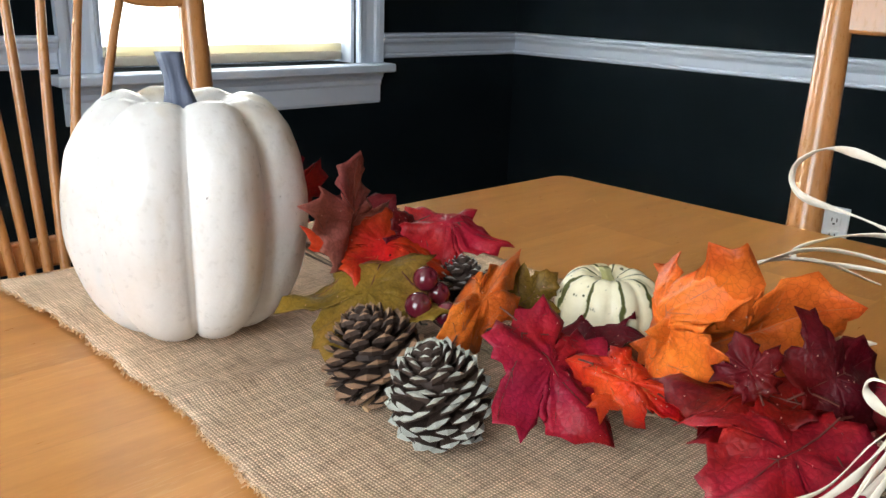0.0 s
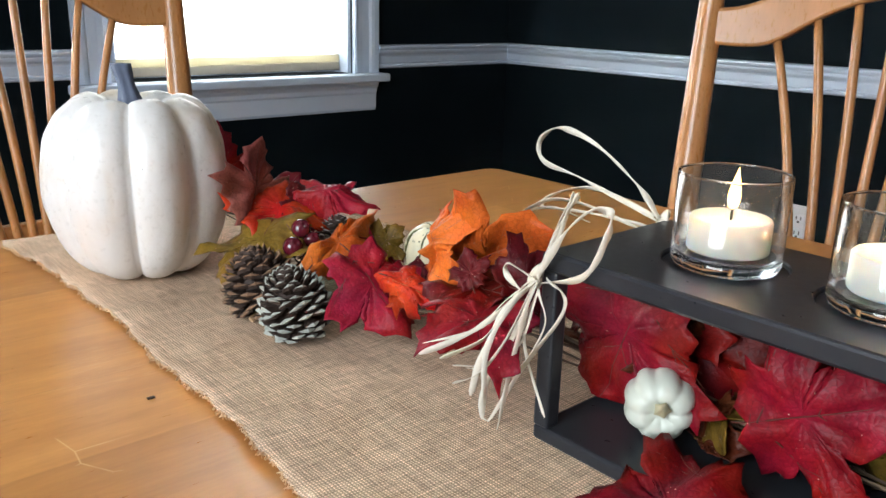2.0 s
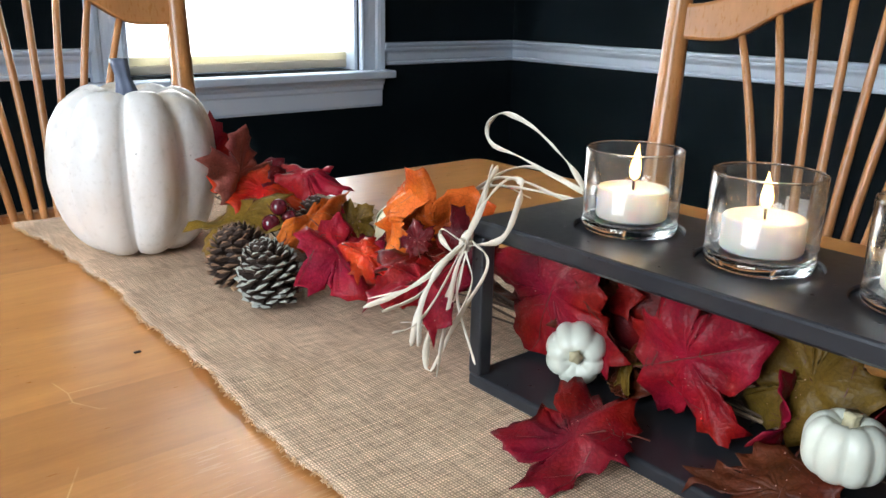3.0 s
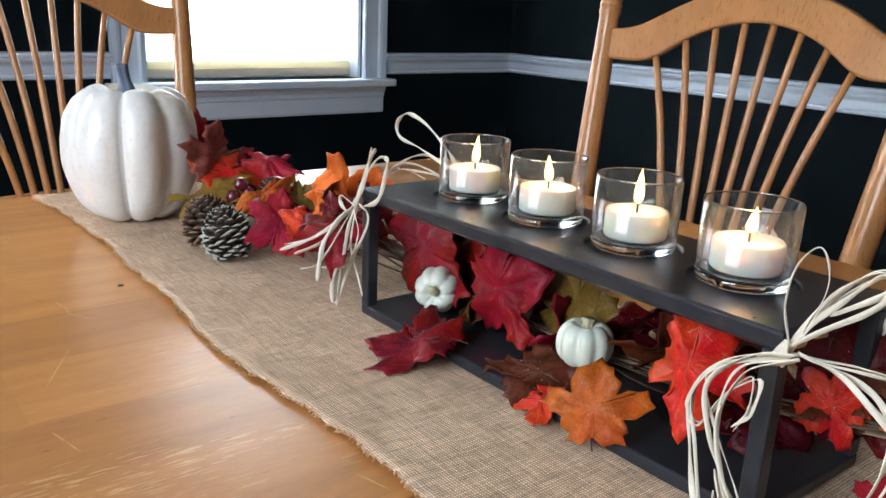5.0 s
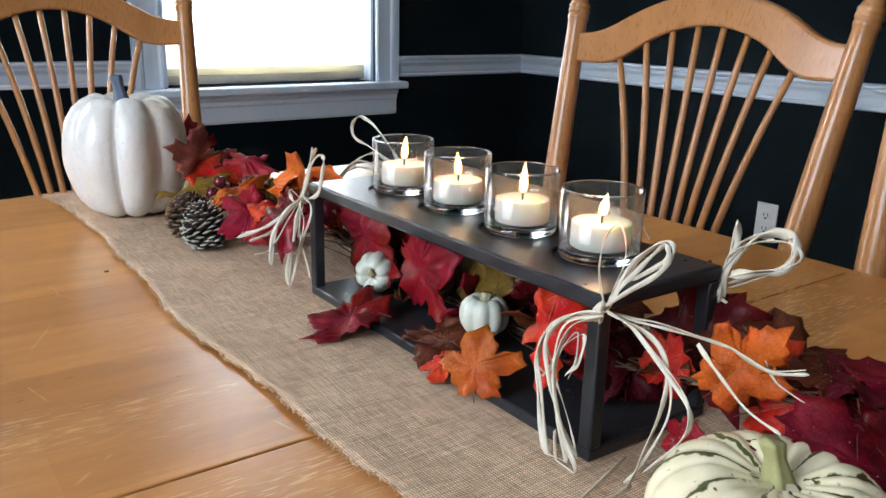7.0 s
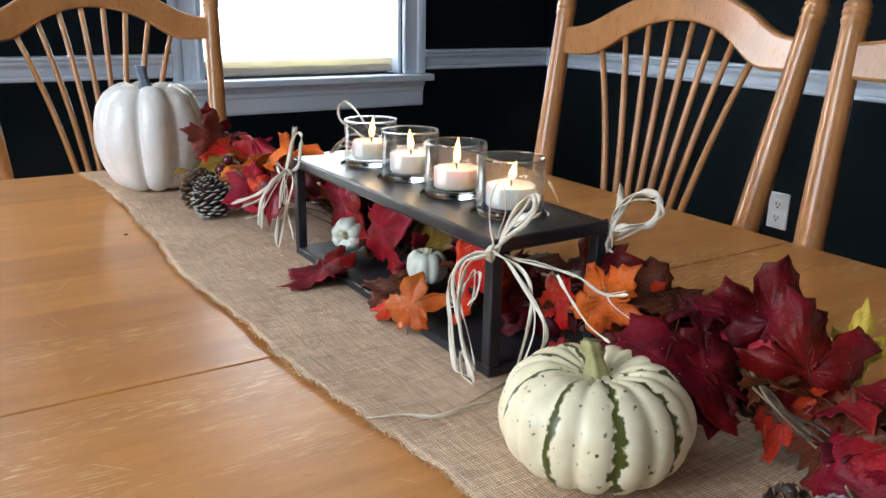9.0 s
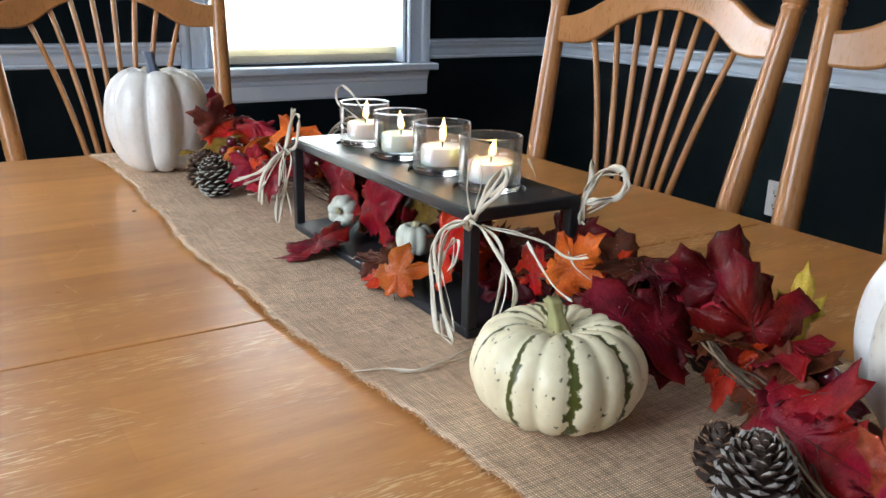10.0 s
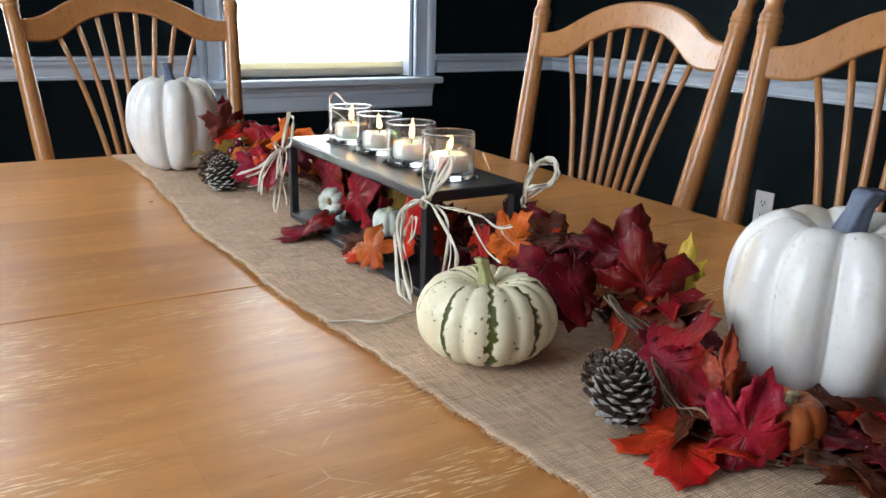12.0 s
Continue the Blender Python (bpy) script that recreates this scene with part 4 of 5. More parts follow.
def leaf_material(name, low, high, gloss=0.40):
    m = material(name, low, high, 45, gloss, 0.55, 420, spread=(0.36, 0.60), rough_var=0.12, random_tint=0.12, depth=0.0012)
    m.node_tree.nodes["Principled BSDF"].inputs["Specular IOR Level"].default_value = 0.16
    n, l = m.node_tree.nodes, m.node_tree.links
    b = n["Principled BSDF"]
    # net of fine veins pressed into the cloth
    tc, cell, up = n.new("ShaderNodeTexCoord"), n.new("ShaderNodeTexVoronoi"), n.new("ShaderNodeBump")
    cell.feature = "DISTANCE_TO_EDGE"
    cell.inputs["Scale"].default_value = 330
    up.inputs["Strength"].default_value, up.inputs["Distance"].default_value = 0.42, 0.0009
    l.new(tc.outputs["Object"], cell.inputs[0])
    l.new(cell.outputs["Distance"], up.inputs["Height"])
    l.new(b.inputs["Normal"].links[0].from_socket, up.inputs["Normal"])
    l.new(up.outputs[0], b.inputs["Normal"])
    zone, hue, val, hs = n.new("ShaderNodeTexNoise"), n.new("ShaderNodeMapRange"), n.new("ShaderNodeMapRange"), n.new("ShaderNodeHueSaturation")
    zone.inputs["Scale"].default_value, zone.inputs["Detail"].default_value = 24, 3
    l.new(tc.outputs["Object"], zone.inputs[0])
    for rg, lo, hi, a, c in ((hue, 0.35, 0.65, 0.491, 0.507), (val, 0.0, 0.06, 0.72, 1.06)):
        rg.inputs[1].default_value, rg.inputs[2].default_value, rg.inputs[3].default_value, rg.inputs[4].default_value = lo, hi, a, c
    l.new(zone.outputs[0], hue.inputs[0])
    l.new(cell.outputs["Distance"], val.inputs[0])
    l.new(hue.outputs[0], hs.inputs["Hue"])
    l.new(val.outputs[0], hs.inputs["Value"])
    l.new(b.inputs["Base Color"].links[0].from_socket, hs.inputs["Color"])
    l.new(hs.outputs[0], b.inputs["Base Color"])
    tr, mx = n.new("ShaderNodeBsdfTranslucent"), n.new("ShaderNodeMixShader")
    l.new(b.inputs["Base Color"].links[0].from_socket, tr.inputs[0])
    mx.inputs[0].default_value = 0.07
    l.new(b.outputs[0], mx.inputs[1])
    l.new(tr.outputs[0], mx.inputs[2])
    l.new(mx.outputs[0], n["Material Output"].inputs[0])
    return m


DUSTY = leaf_material("leaf_dusty_red", (0.06, 0.014, 0.012), (0.215, 0.06, 0.047))
CRIMSON = leaf_material("leaf_crimson", (0.06, 0.0016, 0.004), (0.205, 0.0052, 0.0115))
MAROON = leaf_material("leaf_maroon", (0.02, 0.0015, 0.0028), (0.086, 0.0036, 0.0066))
MAROON2 = leaf_material("leaf_deep_red", (0.034, 0.0014, 0.0028), (0.138, 0.0036, 0.0072))
SCARLET = leaf_material("leaf_scarlet", (0.17, 0.0075, 0.0035), (0.46, 0.03, 0.0085))
MAGENTA = leaf_material("leaf_magenta_red", (0.095, 0.0030, 0.0085), (0.29, 0.0100, 0.0215))
ORANGE = leaf_material("leaf_orange", (0.235, 0.038, 0.005), (0.58, 0.118, 0.0155))
AMBER = leaf_material("leaf_amber", (0.19, 0.032, 0.004), (0.43, 0.098, 0.0115))
OLIVE = leaf_material("leaf_olive_gold", (0.056, 0.034, 0.0052), (0.200, 0.115, 0.0175))
DARK_OLIVE = leaf_material("leaf_dark_olive", (0.040, 0.024, 0.0045), (0.140, 0.082, 0.0140))
YELLOW = leaf_material("leaf_yellow_green", (0.1544, 0.1287, 0.0129), (0.438, 0.326, 0.0421))
BROWN = leaf_material("leaf_brown_red", (0.022, 0.006, 0.003), (0.088, 0.021, 0.008))
RUST = leaf_material("leaf_rust", (0.0858, 0.015, 0.006), (0.2696, 0.0519, 0.0175))
VEIN_DARK = material("leaf_vein", (0.055, 0.012, 0.008), (0.10, 0.024, 0.014), 200, 0.5, 0.0)
VEIN_PALE = material("leaf_vein_rust", (0.34, 0.060, 0.012), (0.44, 0.10, 0.02), 200, 0.5, 0.0)
DEW = material("glue_dew", (0.45, 0.22, 0.16), (0.62, 0.36, 0.28), 90, 0.05, 0.0, rough_var=0.03, coat=1.0)
TWIG = material("garland_twig", (0.035, 0.022, 0.014), (0.085, 0.055, 0.035), 120, 0.6, 0.4, 400)
TWIG_PALE = material("garland_pale_wire", (0.15, 0.10, 0.060), (0.28, 0.20, 0.125), 120, 0.42, 0.3, 400)
BERRY = material("berry", (0.060, 0.006, 0.012), (0.115, 0.010, 0.020), 60, 0.16, 0.05, 200, coat=0.5)

# right half of a maple leaf: base at (0, 0), tip at (0, 1)
HALF_LEAF = [(0.00, 0.03), (0.10, -0.05), (0.21, -0.01), (0.33, -0.03), (0.31, 0.08), (0.41, 0.13), (0.37, 0.20), (0.345, 0.245), (0.40, 0.28), (0.47, 0.29),
             (0.52, 0.38), (0.68, 0.44), (0.59, 0.53), (0.60, 0.63), (0.48, 0.60), (0.37, 0.60), (0.275, 0.54), (0.275, 0.65), (0.31, 0.70), (0.23, 0.76), (0.21, 0.86), (0.11, 0.88), (0.0, 1.0)]
VEINS = [((0, 0.0), (0, 0.97)), ((0, 0.10), (0.62, 0.45)), ((0, 0.10), (-0.62, 0.45)), ((0, 0.05), (0.37, 0.11)), ((0, 0.05), (-0.37, 0.11)),
         ((0, 0.48), (0.22, 0.68)), ((0, 0.48), (-0.22, 0.68)), ((0.27, 0.25), (0.47, 0.32)), ((-0.27, 0.25), (-0.47, 0.32)), ((0.30, 0.27), (0.46, 0.53)), ((-0.30, 0.27), (-0.46, 0.53))]
leaf_count = 0
garland = thing("leaf_garland", "artificial autumn leaf garland in red, orange and olive through the tray", "garland")


def near_vein(x, y):
    best = 1.0
    for (ax, ay), (bx, by) in VEINS:
        dx, dy = bx - ax, by - ay
        t = min(1, max(0, ((x - ax) * dx + (y - ay) * dy) / (dx * dx + dy * dy)))
        best = min(best, math.hypot(x - ax - t * dx, y - ay - t * dy))
    return best


def leaf(mat, base, tip, side, width=1.0, curl=0.3):
    """A cloth maple leaf from its base to its tip; side: a place on the side of one lobe, which gives its slope."""
    global leaf_count
    leaf_count += 1
    rng = random.Random(leaf_count * 7)
    base, tip, side = Vector(base), Vector(tip), Vector(side)
    ay = tip - base
    size = ay.length * 1.06
    uy = ay.normalized()
    ux = side - base
    ux = (ux - uy * ux.dot(uy)).normalized()
    un = ux.cross(uy)
    if un.dot(Vector((-0.6, -0.5, 0.55))) < 0:
        ux, un = -ux, -un
    half = [(a * (1 + rng.uniform(-0.10, 0.10)), b + rng.uniform(-0.018, 0.018)) for a, b in HALF_LEAF]
    other = [(-a * (1 + rng.uniform(-0.10, 0.10)), b + rng.uniform(-0.018, 0.018)) for a, b in HALF_LEAF[1:-1]]
    line = half + other[::-1]
    fine = []
    for p, q in zip(line, line[1:] + line[:1]):
        fine += [p, ((p[0] + q[0]) / 2, (p[1] + q[1]) / 2)]
    bend, cup, twist = curl * rng.uniform(0.5, 1.1), curl * rng.uniform(0.6, 1.2), curl * rng.uniform(-0.5, 0.5)
    seed = rng.uniform(0, 50)

    def shape(x, y, lift=0.0):
        h = -bend * (y - 0.35) ** 2 - cup * x * x * 0.9 + twist * x * (y - 0.3)
        h += (0.07 + 0.12 * curl) * noise.noise((x * 3 + seed, y * 3, 0)) + 0.040 * noise.noise((x * 9, y * 9 + seed, 2))
        h += (0.10 + 0.25 * curl) * (math.hypot(x, y - 0.38) ** 2) * math.sin(5 * math.atan2(y - 0.38, x) + seed)
        h += -0.022 * math.exp(-(near_vein(x, y) / 0.045) ** 2)
        p = base + ux * (x * size * width) + uy * (y * size) + un * ((h + lift) * size)
        inside = abs(p.x) < TW + 0.002 and abs(p.y - 0.046) < TL + 0.002
        p.z = max(p.z, TZ + (0.0148 if inside else 0.0055) + 0.001 * rng.random())
        if inside:
            p.z = min(p.z, TZ + TH - 0.012)
        return p

    bm = bmesh.new()
    cx, cy = 0.0, 0.38
    steps = (1.0, 0.86, 0.66, 0.46, 0.26)
    rings = [[bm.verts.new(shape(cx + (x - cx) * f, cy + (y - cy) * f)) for x, y in fine] for f in steps]
    middle = bm.verts.new(shape(cx, cy))
    k = len(fine)
    for a, b in zip(rings, rings[1:]):
        for i in range(k):
            bm.faces.new((a[i], a[(i + 1) % k], b[(i + 1) % k], b[i]))
    for i in range(k):
        bm.faces.new((rings[-1][i], rings[-1][(i + 1) % k], middle))
    blade = part("leaf", bm, mat, garland, smooth=True)
    thick = blade.modifiers.new("cloth", "SOLIDIFY")
    thick.thickness, thick.offset = 0.0005, 0
    bm = bmesh.new()
    for i, ((ax, ay2), (bx, by)) in enumerate(VEINS):
        pts = [shape(ax + (bx - ax) * s / 6, ay2 + (by - ay2) * s / 6) + un * 0.00025 for s in range(7)]
        thickness = (0.0062 if i < 3 else 0.0040) * size
        tube(bm, pts, [thickness * (1 - 0.75 * s / 6) for s in range(7)], 4)
    part("vein", bm, VEIN_PALE if mat in (ORANGE, AMBER, SCARLET) else VEIN_DARK, blade)
    # glue dew: small clear beads
    bm = bmesh.new()
    for _ in range(rng.randrange(10, 22)):
        x, y = fine[rng.randrange(k)]
        f = rng.uniform(0.1, 0.9)
        p = shape(cx + (x - cx) * f, cy + (y - cy) * f)
        r = rng.uniform(0.00018, 0.00042)
        made = bmesh.ops.create_icosphere(bm, subdivisions=1, radius=r, matrix=Matrix.Translation(p + un * r * 0.5))
    beads = part("dew_bead", bm, DEW, blade, "clear glue dew beads", smooth=True)
    beads["kind"] = "stuff"
    # a short wire stalk
    bm = bmesh.new()
    back = base - uy * size * 0.12 - un * size * 0.06
    back.z = max(back.z, TZ + 0.006)
    tube(bm, [base + uy * size * 0.02, base.lerp(back, 0.5), back], 0.00045, 5)
    part("stalk", bm, VEIN_DARK, blade)
    return blade


# behind the far pumpkin and up to the tray
leaf(DUSTY, (-0.050, 0.522, 0.804), (-0.034, 0.537, 0.866), (0.002, 0.545, 0.836), 0.95, 0.35)
leaf(CRIMSON, (-0.006, 0.664, 0.79), (-0.012, 0.660, 0.858), (0.03, 0.64, 0.82), 0.75, 0.4)
leaf(MAROON, (-0.024, 0.573, 0.799), (0.014, 0.566, 0.831), (0.009, 0.591, 0.844), 1, 0.3)
leaf(SCARLET, (-0.011, 0.531, 0.831), (-0.063, 0.497, 0.804), (-0.021, 0.488, 0.81), 1, 0.3)
leaf(MAGENTA, (-0.014, 0.520, 0.830), (0.028, 0.472, 0.822), (0.018, 0.517, 0.842), 0.62, 0.7)
leaf(MAROON, (-0.009, 0.507, 0.811), (-0.017, 0.524, 0.834), (0.008, 0.51, 0.823), 1, 0.3)
leaf(OLIVE, (-0.034, 0.508, 0.814), (-0.103, 0.474, 0.786), (-0.061, 0.556, 0.806), 0.90, 0.25)
leaf(ORANGE, (-0.064, 0.421, 0.799), (0.010, 0.446, 0.829), (-0.030, 0.446, 0.820), 0.30, 0.7)
leaf(OLIVE, (0.004, 0.442, 0.792), (0.024, 0.431, 0.81), (0.022, 0.426, 0.792), 1, 0.3)
leaf(MAGENTA, (-0.050, 0.396, 0.814), (-0.040, 0.345, 0.768), (-0.014, 0.380, 0.808), 0.80, 0.35)
leaf(SCARLET, (-0.046, 0.318, 0.804), (-0.060, 0.356, 0.812), (-0.044, 0.346, 0.822), 0.55, 0.9)
leaf(SCARLET, (-0.058, 0.345, 0.812), (-0.044, 0.302, 0.802), (-0.036, 0.330, 0.824), 0.45, 0.9)
leaf(ORANGE, (-0.031, 0.322, 0.810), (0.002, 0.266, 0.846), (-0.034, 0.304, 0.864), 0.95, 0.35)
leaf(ORANGE, (-0.036, 0.338, 0.806), (-0.034, 0.306, 0.864), (-0.012, 0.385, 0.806), 0.75, 0.5)
leaf(MAROON2, (-0.032, 0.262, 0.822), (-0.050, 0.318, 0.813), (-0.02, 0.304, 0.819), 0.95, 0.35)
leaf(MAROON, (-0.05, 0.275, 0.822), (-0.043, 0.291, 0.84), (-0.041, 0.271, 0.832), 0.8, 0.3)
leaf(CRIMSON, (-0.040, 0.250, 0.820), (-0.099, 0.264, 0.804), (-0.085, 0.215, 0.803), 1.0, 0.3)
leaf(MAROON, (-0.038, 0.265, 0.823), (-0.003, 0.251, 0.834), (-0.028, 0.251, 0.813), 1, 0.3)
# in and before the tray
leaf(CRIMSON, (-0.006, 0.192, 0.838), (-0.012, 0.214, 0.764), (-0.006, 0.235, 0.806), 1.15, 0.15)
leaf(CRIMSON, (0.012, 0.208, 0.842), (0.004, 0.196, 0.768), (0.006, 0.160, 0.805), 1.0, 0.25)
leaf(MAROON, (0.030, 0.120, 0.838), (0.030, 0.100, 0.770), (0.030, 0.060, 0.805), 1.1, 0.3)
leaf(MAROON2, (0.024, 0.165, 0.840), (0.018, 0.212, 0.768), (0.02, 0.15, 0.79), 1.2, 0.25)
leaf(CRIMSON, (-0.016, 0.126, 0.790), (-0.014, 0.064, 0.822), (-0.013, 0.114, 0.836), 1.0, 0.2)
leaf(MAROON2, (-0.052, 0.104, 0.772), (-0.084, 0.166, 0.755), (-0.098, 0.118, 0.755), 1.0, 0.22)
leaf(ORANGE, (0.022, 0.207, 0.799), (0.022, 0.197, 0.818), (0.022, 0.187, 0.807), 1, 0.3)
leaf(BROWN, (0.02, 0.188, 0.773), (0.025, 0.148, 0.82), (0.02, 0.177, 0.816), 1.1, 0.3)
leaf(BROWN, (0.0, 0.164, 0.761), (-0.01, 0.129, 0.772), (0.0, 0.147, 0.778), 1, 0.3)
leaf(DARK_OLIVE, (0.0, 0.026, 0.791), (0.012, 0.079, 0.827), (0.005, -0.017, 0.827), 1.05, 0.3)
leaf(AMBER, (-0.068, -0.038, 0.764), (-0.052, -0.022, 0.803), (-0.050, -0.064, 0.786), 1.1, 0.35)
leaf(SCARLET, (-0.032, -0.072, 0.844), (-0.056, -0.082, 0.784), (-0.046, -0.052, 0.812), 0.72, 0.55)
leaf(BROWN, (-0.02, 0.036, 0.781), (-0.066, 0.027, 0.757), (-0.045, 0.075, 0.771), 1.1, 0.35)
leaf(SCARLET, (-0.045, 0.017, 0.77), (-0.072, 0.005, 0.757), (-0.062, -0.016, 0.765), 0.9, 0.3)
leaf(MAROON, (0.012, -0.039, 0.778), (0.0, -0.094, 0.771), (0.012, -0.064, 0.818), 1.1, 0.3)
leaf(MAROON, (0.03, 0.177, 0.784), (0.02, 0.099, 0.763), (0.03, 0.107, 0.803), 1.1, 0.3)
# from the tray to the near pumpkin
leaf(ORANGE, (-0.006, -0.172, 0.803), (0.004, -0.206, 0.848), (0.006, -0.210, 0.795), 0.70, 0.35)
leaf(MAROON, (0.03, -0.105, 0.795), (0.055, -0.16, 0.833), (0.05, -0.11, 0.831), 1.1, 0.3)
leaf(SCARLET, (0.01, -0.141, 0.813), (0.0, -0.116, 0.792), (0.0, -0.133, 0.785), 1, 0.3)
leaf(CRIMSON, (-0.03, -0.181, 0.796), (-0.04, -0.172, 0.775), (-0.045, -0.191, 0.777), 1, 0.3)
leaf(BROWN, (0.035, -0.185, 0.799), (0.065, -0.163, 0.837), (0.065, -0.211, 0.806), 1.2, 0.3)
leaf(SCARLET, (0.02, -0.18, 0.787), (0.05, -0.226, 0.81), (0.05, -0.195, 0.82), 1, 0.3)
leaf(ORANGE, (0.06, -0.277, 0.779), (0.065, -0.286, 0.798), (0.06, -0.3, 0.785), 1, 0.3)
leaf(MAROON2, (-0.006, -0.254, 0.828), (-0.063, -0.283, 0.786), (-0.068, -0.240, 0.812), 1.0, 0.40)
leaf(MAROON, (0.010, -0.264, 0.824), (-0.018, -0.298, 0.782), (-0.036, -0.272, 0.800), 0.85, 0.5)
leaf(MAROON, (0.0399, -0.2769, 0.8033), (0.0636, -0.2776, 0.8654), (0.0242, -0.2522, 0.8293), 0.75, 0.65)
leaf(MAROON2, (0.0362, -0.3303, 0.7832), (0.0378, -0.2968, 0.8563), (0.055, -0.337, 0.8117), 0.72, 0.6)
leaf(MAGENTA, (0.04, -0.287, 0.804), (0.035, -0.242, 0.803), (0.05, -0.266, 0.829), 1, 0.3)
leaf(YELLOW, (0.076, -0.318, 0.796), (0.072, -0.323, 0.846), (0.085, -0.338, 0.815), 0.45, 0.6)
leaf(SCARLET, (0.03, -0.294, 0.787), (0.02, -0.334, 0.781), (0.03, -0.318, 0.796), 1, 0.3)
leaf(CRIMSON, (0.008, -0.345, 0.780), (-0.012, -0.430, 0.784), (-0.020, -0.405, 0.764), 0.85, 0.3)
leaf(SCARLET, (-0.022, -0.420, 0.768), (-0.078, -0.470, 0.757), (-0.076, -0.415, 0.757), 0.85, 0.25)
leaf(MAGENTA, (-0.036, -0.472, 0.752), (-0.006, -0.470, 0.812), (-0.008, -0.490, 0.768), 0.62, 0.3)
leaf(RUST, (-0.012, -0.440, 0.772), (0.002, -0.431, 0.824), (0.008, -0.448, 0.800), 0.36, 0.5)
leaf(BROWN, (0.02, -0.33, 0.795), (0.01, -0.384, 0.787), (0.025, -0.361, 0.805), 1.1, 0.4)
leaf(MAROON, (0.04, -0.346, 0.788), (0.045, -0.358, 0.809), (0.045, -0.366, 0.792), 1, 0.3)
leaf(ORANGE, (0.04, -0.357, 0.775), (0.05, -0.367, 0.791), (0.05, -0.364, 0.774), 1, 0.3)
leaf(SCARLET, (0.085, -0.464, 0.770), (0.058, -0.510, 0.782), (0.09, -0.484, 0.776), 0.6, 0.4)
leaf(ORANGE, (0.048, -0.522, 0.768), (0.026, -0.548, 0.774), (0.050, -0.533, 0.773), 0.7, 0.4)
leaf(BROWN, (0.02, -0.476, 0.778), (-0.01, -0.477, 0.763), (-0.0, -0.499, 0.772), 1, 0.3)

# twisted wire twigs of the garland
SPINE = [(-0.005, 0.66, 0.782), (0.0, 0.52, 0.775), (-0.02, 0.40, 0.776), (0.0, 0.28, 0.782), (0.01, 0.15, 0.776), (0.012, 0.0, 0.776), (0.012, -0.12, 0.792),
         (0.030, -0.21, 0.804), (0.036, -0.255, 0.806), (0.012, -0.310, 0.797), (0.013, -0.350, 0.784), (-0.020, -0.410, 0.768), (-0.026, -0.450, 0.764), (0.010, -0.50, 0.762), (0.06, -0.535, 0.762)]
for strand in range(9):
    rng = random.Random(strand + 40)
    pts = smooth_line(SPINE, 9)
    line = [p + Vector((noise.noise((i * 0.11, strand * 7.3, 0)), noise.noise((i * 0.11, strand * 7.3, 4)) * 0.6, noise.noise((i * 0.12, strand * 7.3, 8)))) * 0.014 for i, p in enumerate(pts)]
    for q in line:
        q.z = max(q.z, TZ + 0.007)
    part("twig", tube(bmesh.new(), line, [0.0006 + 0.0004 * rng.random() for _ in line], 5), TWIG_PALE if strand % 3 == 0 else TWIG, garland)
for strand in range(14):
    rng = random.Random(strand + 90)
    p = Vector(smooth_line(SPINE, 9)[rng.randrange(5, 100)])
    a = Vector((rng.uniform(-1, 1), rng.uniform(-1, 1), rng.uniform(-0.1, 0.6))).normalized()
    q = p + a * rng.uniform(0.012, 0.03)
    q.z = max(q.z, TZ + 0.008)
    part("twig", tube(bmesh.new(), [p, p.lerp(q, 0.5) + Vector((0, 0, 0.003)), q], [0.0010, 0.0008, 0.0006], 5), TWIG, garland)


# small dark leaves low down along the twigs
rng_low = random.Random(77)
for i in range(44):
    f = i / 43
    p = Vector(smooth_line(SPINE, 9)[min(107, int(4 + f * 98))])
    p += Vector((rng_low.uniform(-0.004, 0.040), rng_low.uniform(-0.012, 0.012), rng_low.uniform(-0.006, 0.016)))
    a = rng_low.uniform(0, 2 * math.pi)
    size = rng_low.uniform(0.034, 0.052)
    d = Vector((math.cos(a), math.sin(a), rng_low.uniform(-0.2, 0.7))).normalized() * size
    s = Vector((-math.sin(a), math.cos(a), rng_low.uniform(-0.4, 0.4))) * size
    leaf((MAROON, BROWN, MAROON2, MAROON, BROWN, CRIMSON, MAROON, BROWN)[rng_low.randrange(8)], p - d * 0.3, p + d * 0.7, p + s, 1.0, 0.45)

# more in the tray, standing between its plates
for i in range(20):
    p = Vector((rng_low.uniform(0.0, 0.044), 0.046 + (TL - 0.02) * (2 * (i + 0.5) / 20 - 1), TZ + rng_low.uniform(0.028, 0.046)))
    d = Vector((rng_low.uniform(-0.3, 0.3), rng_low.uniform(-0.8, 0.8), rng_low.choice((-1, 1)) * rng_low.uniform(0.4, 1))).normalized() * rng_low.uniform(0.042, 0.055)
    s = Vector((rng_low.uniform(-0.3, 0.3), d.z, -d.y))
    leaf((MAROON, BROWN, CRIMSON, DARK_OLIVE, MAROON, BROWN, MAROON2, SCARLET)[rng_low.randrange(8)], p - d * 0.5, p + d * 0.5, p + s, 1.0, 0.4)
# dark leaves on the runner; extra ones stand in for the near pumpkin's shadow
for i in range(22):
    p = Vector((0.004 + 0.085 * rng_low.random(), -0.452 - 0.085 * rng_low.random(), TZ + 0.012 + 0.014 * rng_low.random()))
    a = rng_low.uniform(0, 2 * math.pi)
    d = Vector((math.cos(a), math.sin(a), rng_low.uniform(0, 0.35))) * 0.045
    leaf((BROWN, MAROON, BROWN, MAROON)[i % 4], p - d * 0.3, p + d * 0.7, p + Vector((-d.y, d.x, 0.01)), 1.0, 0.4)


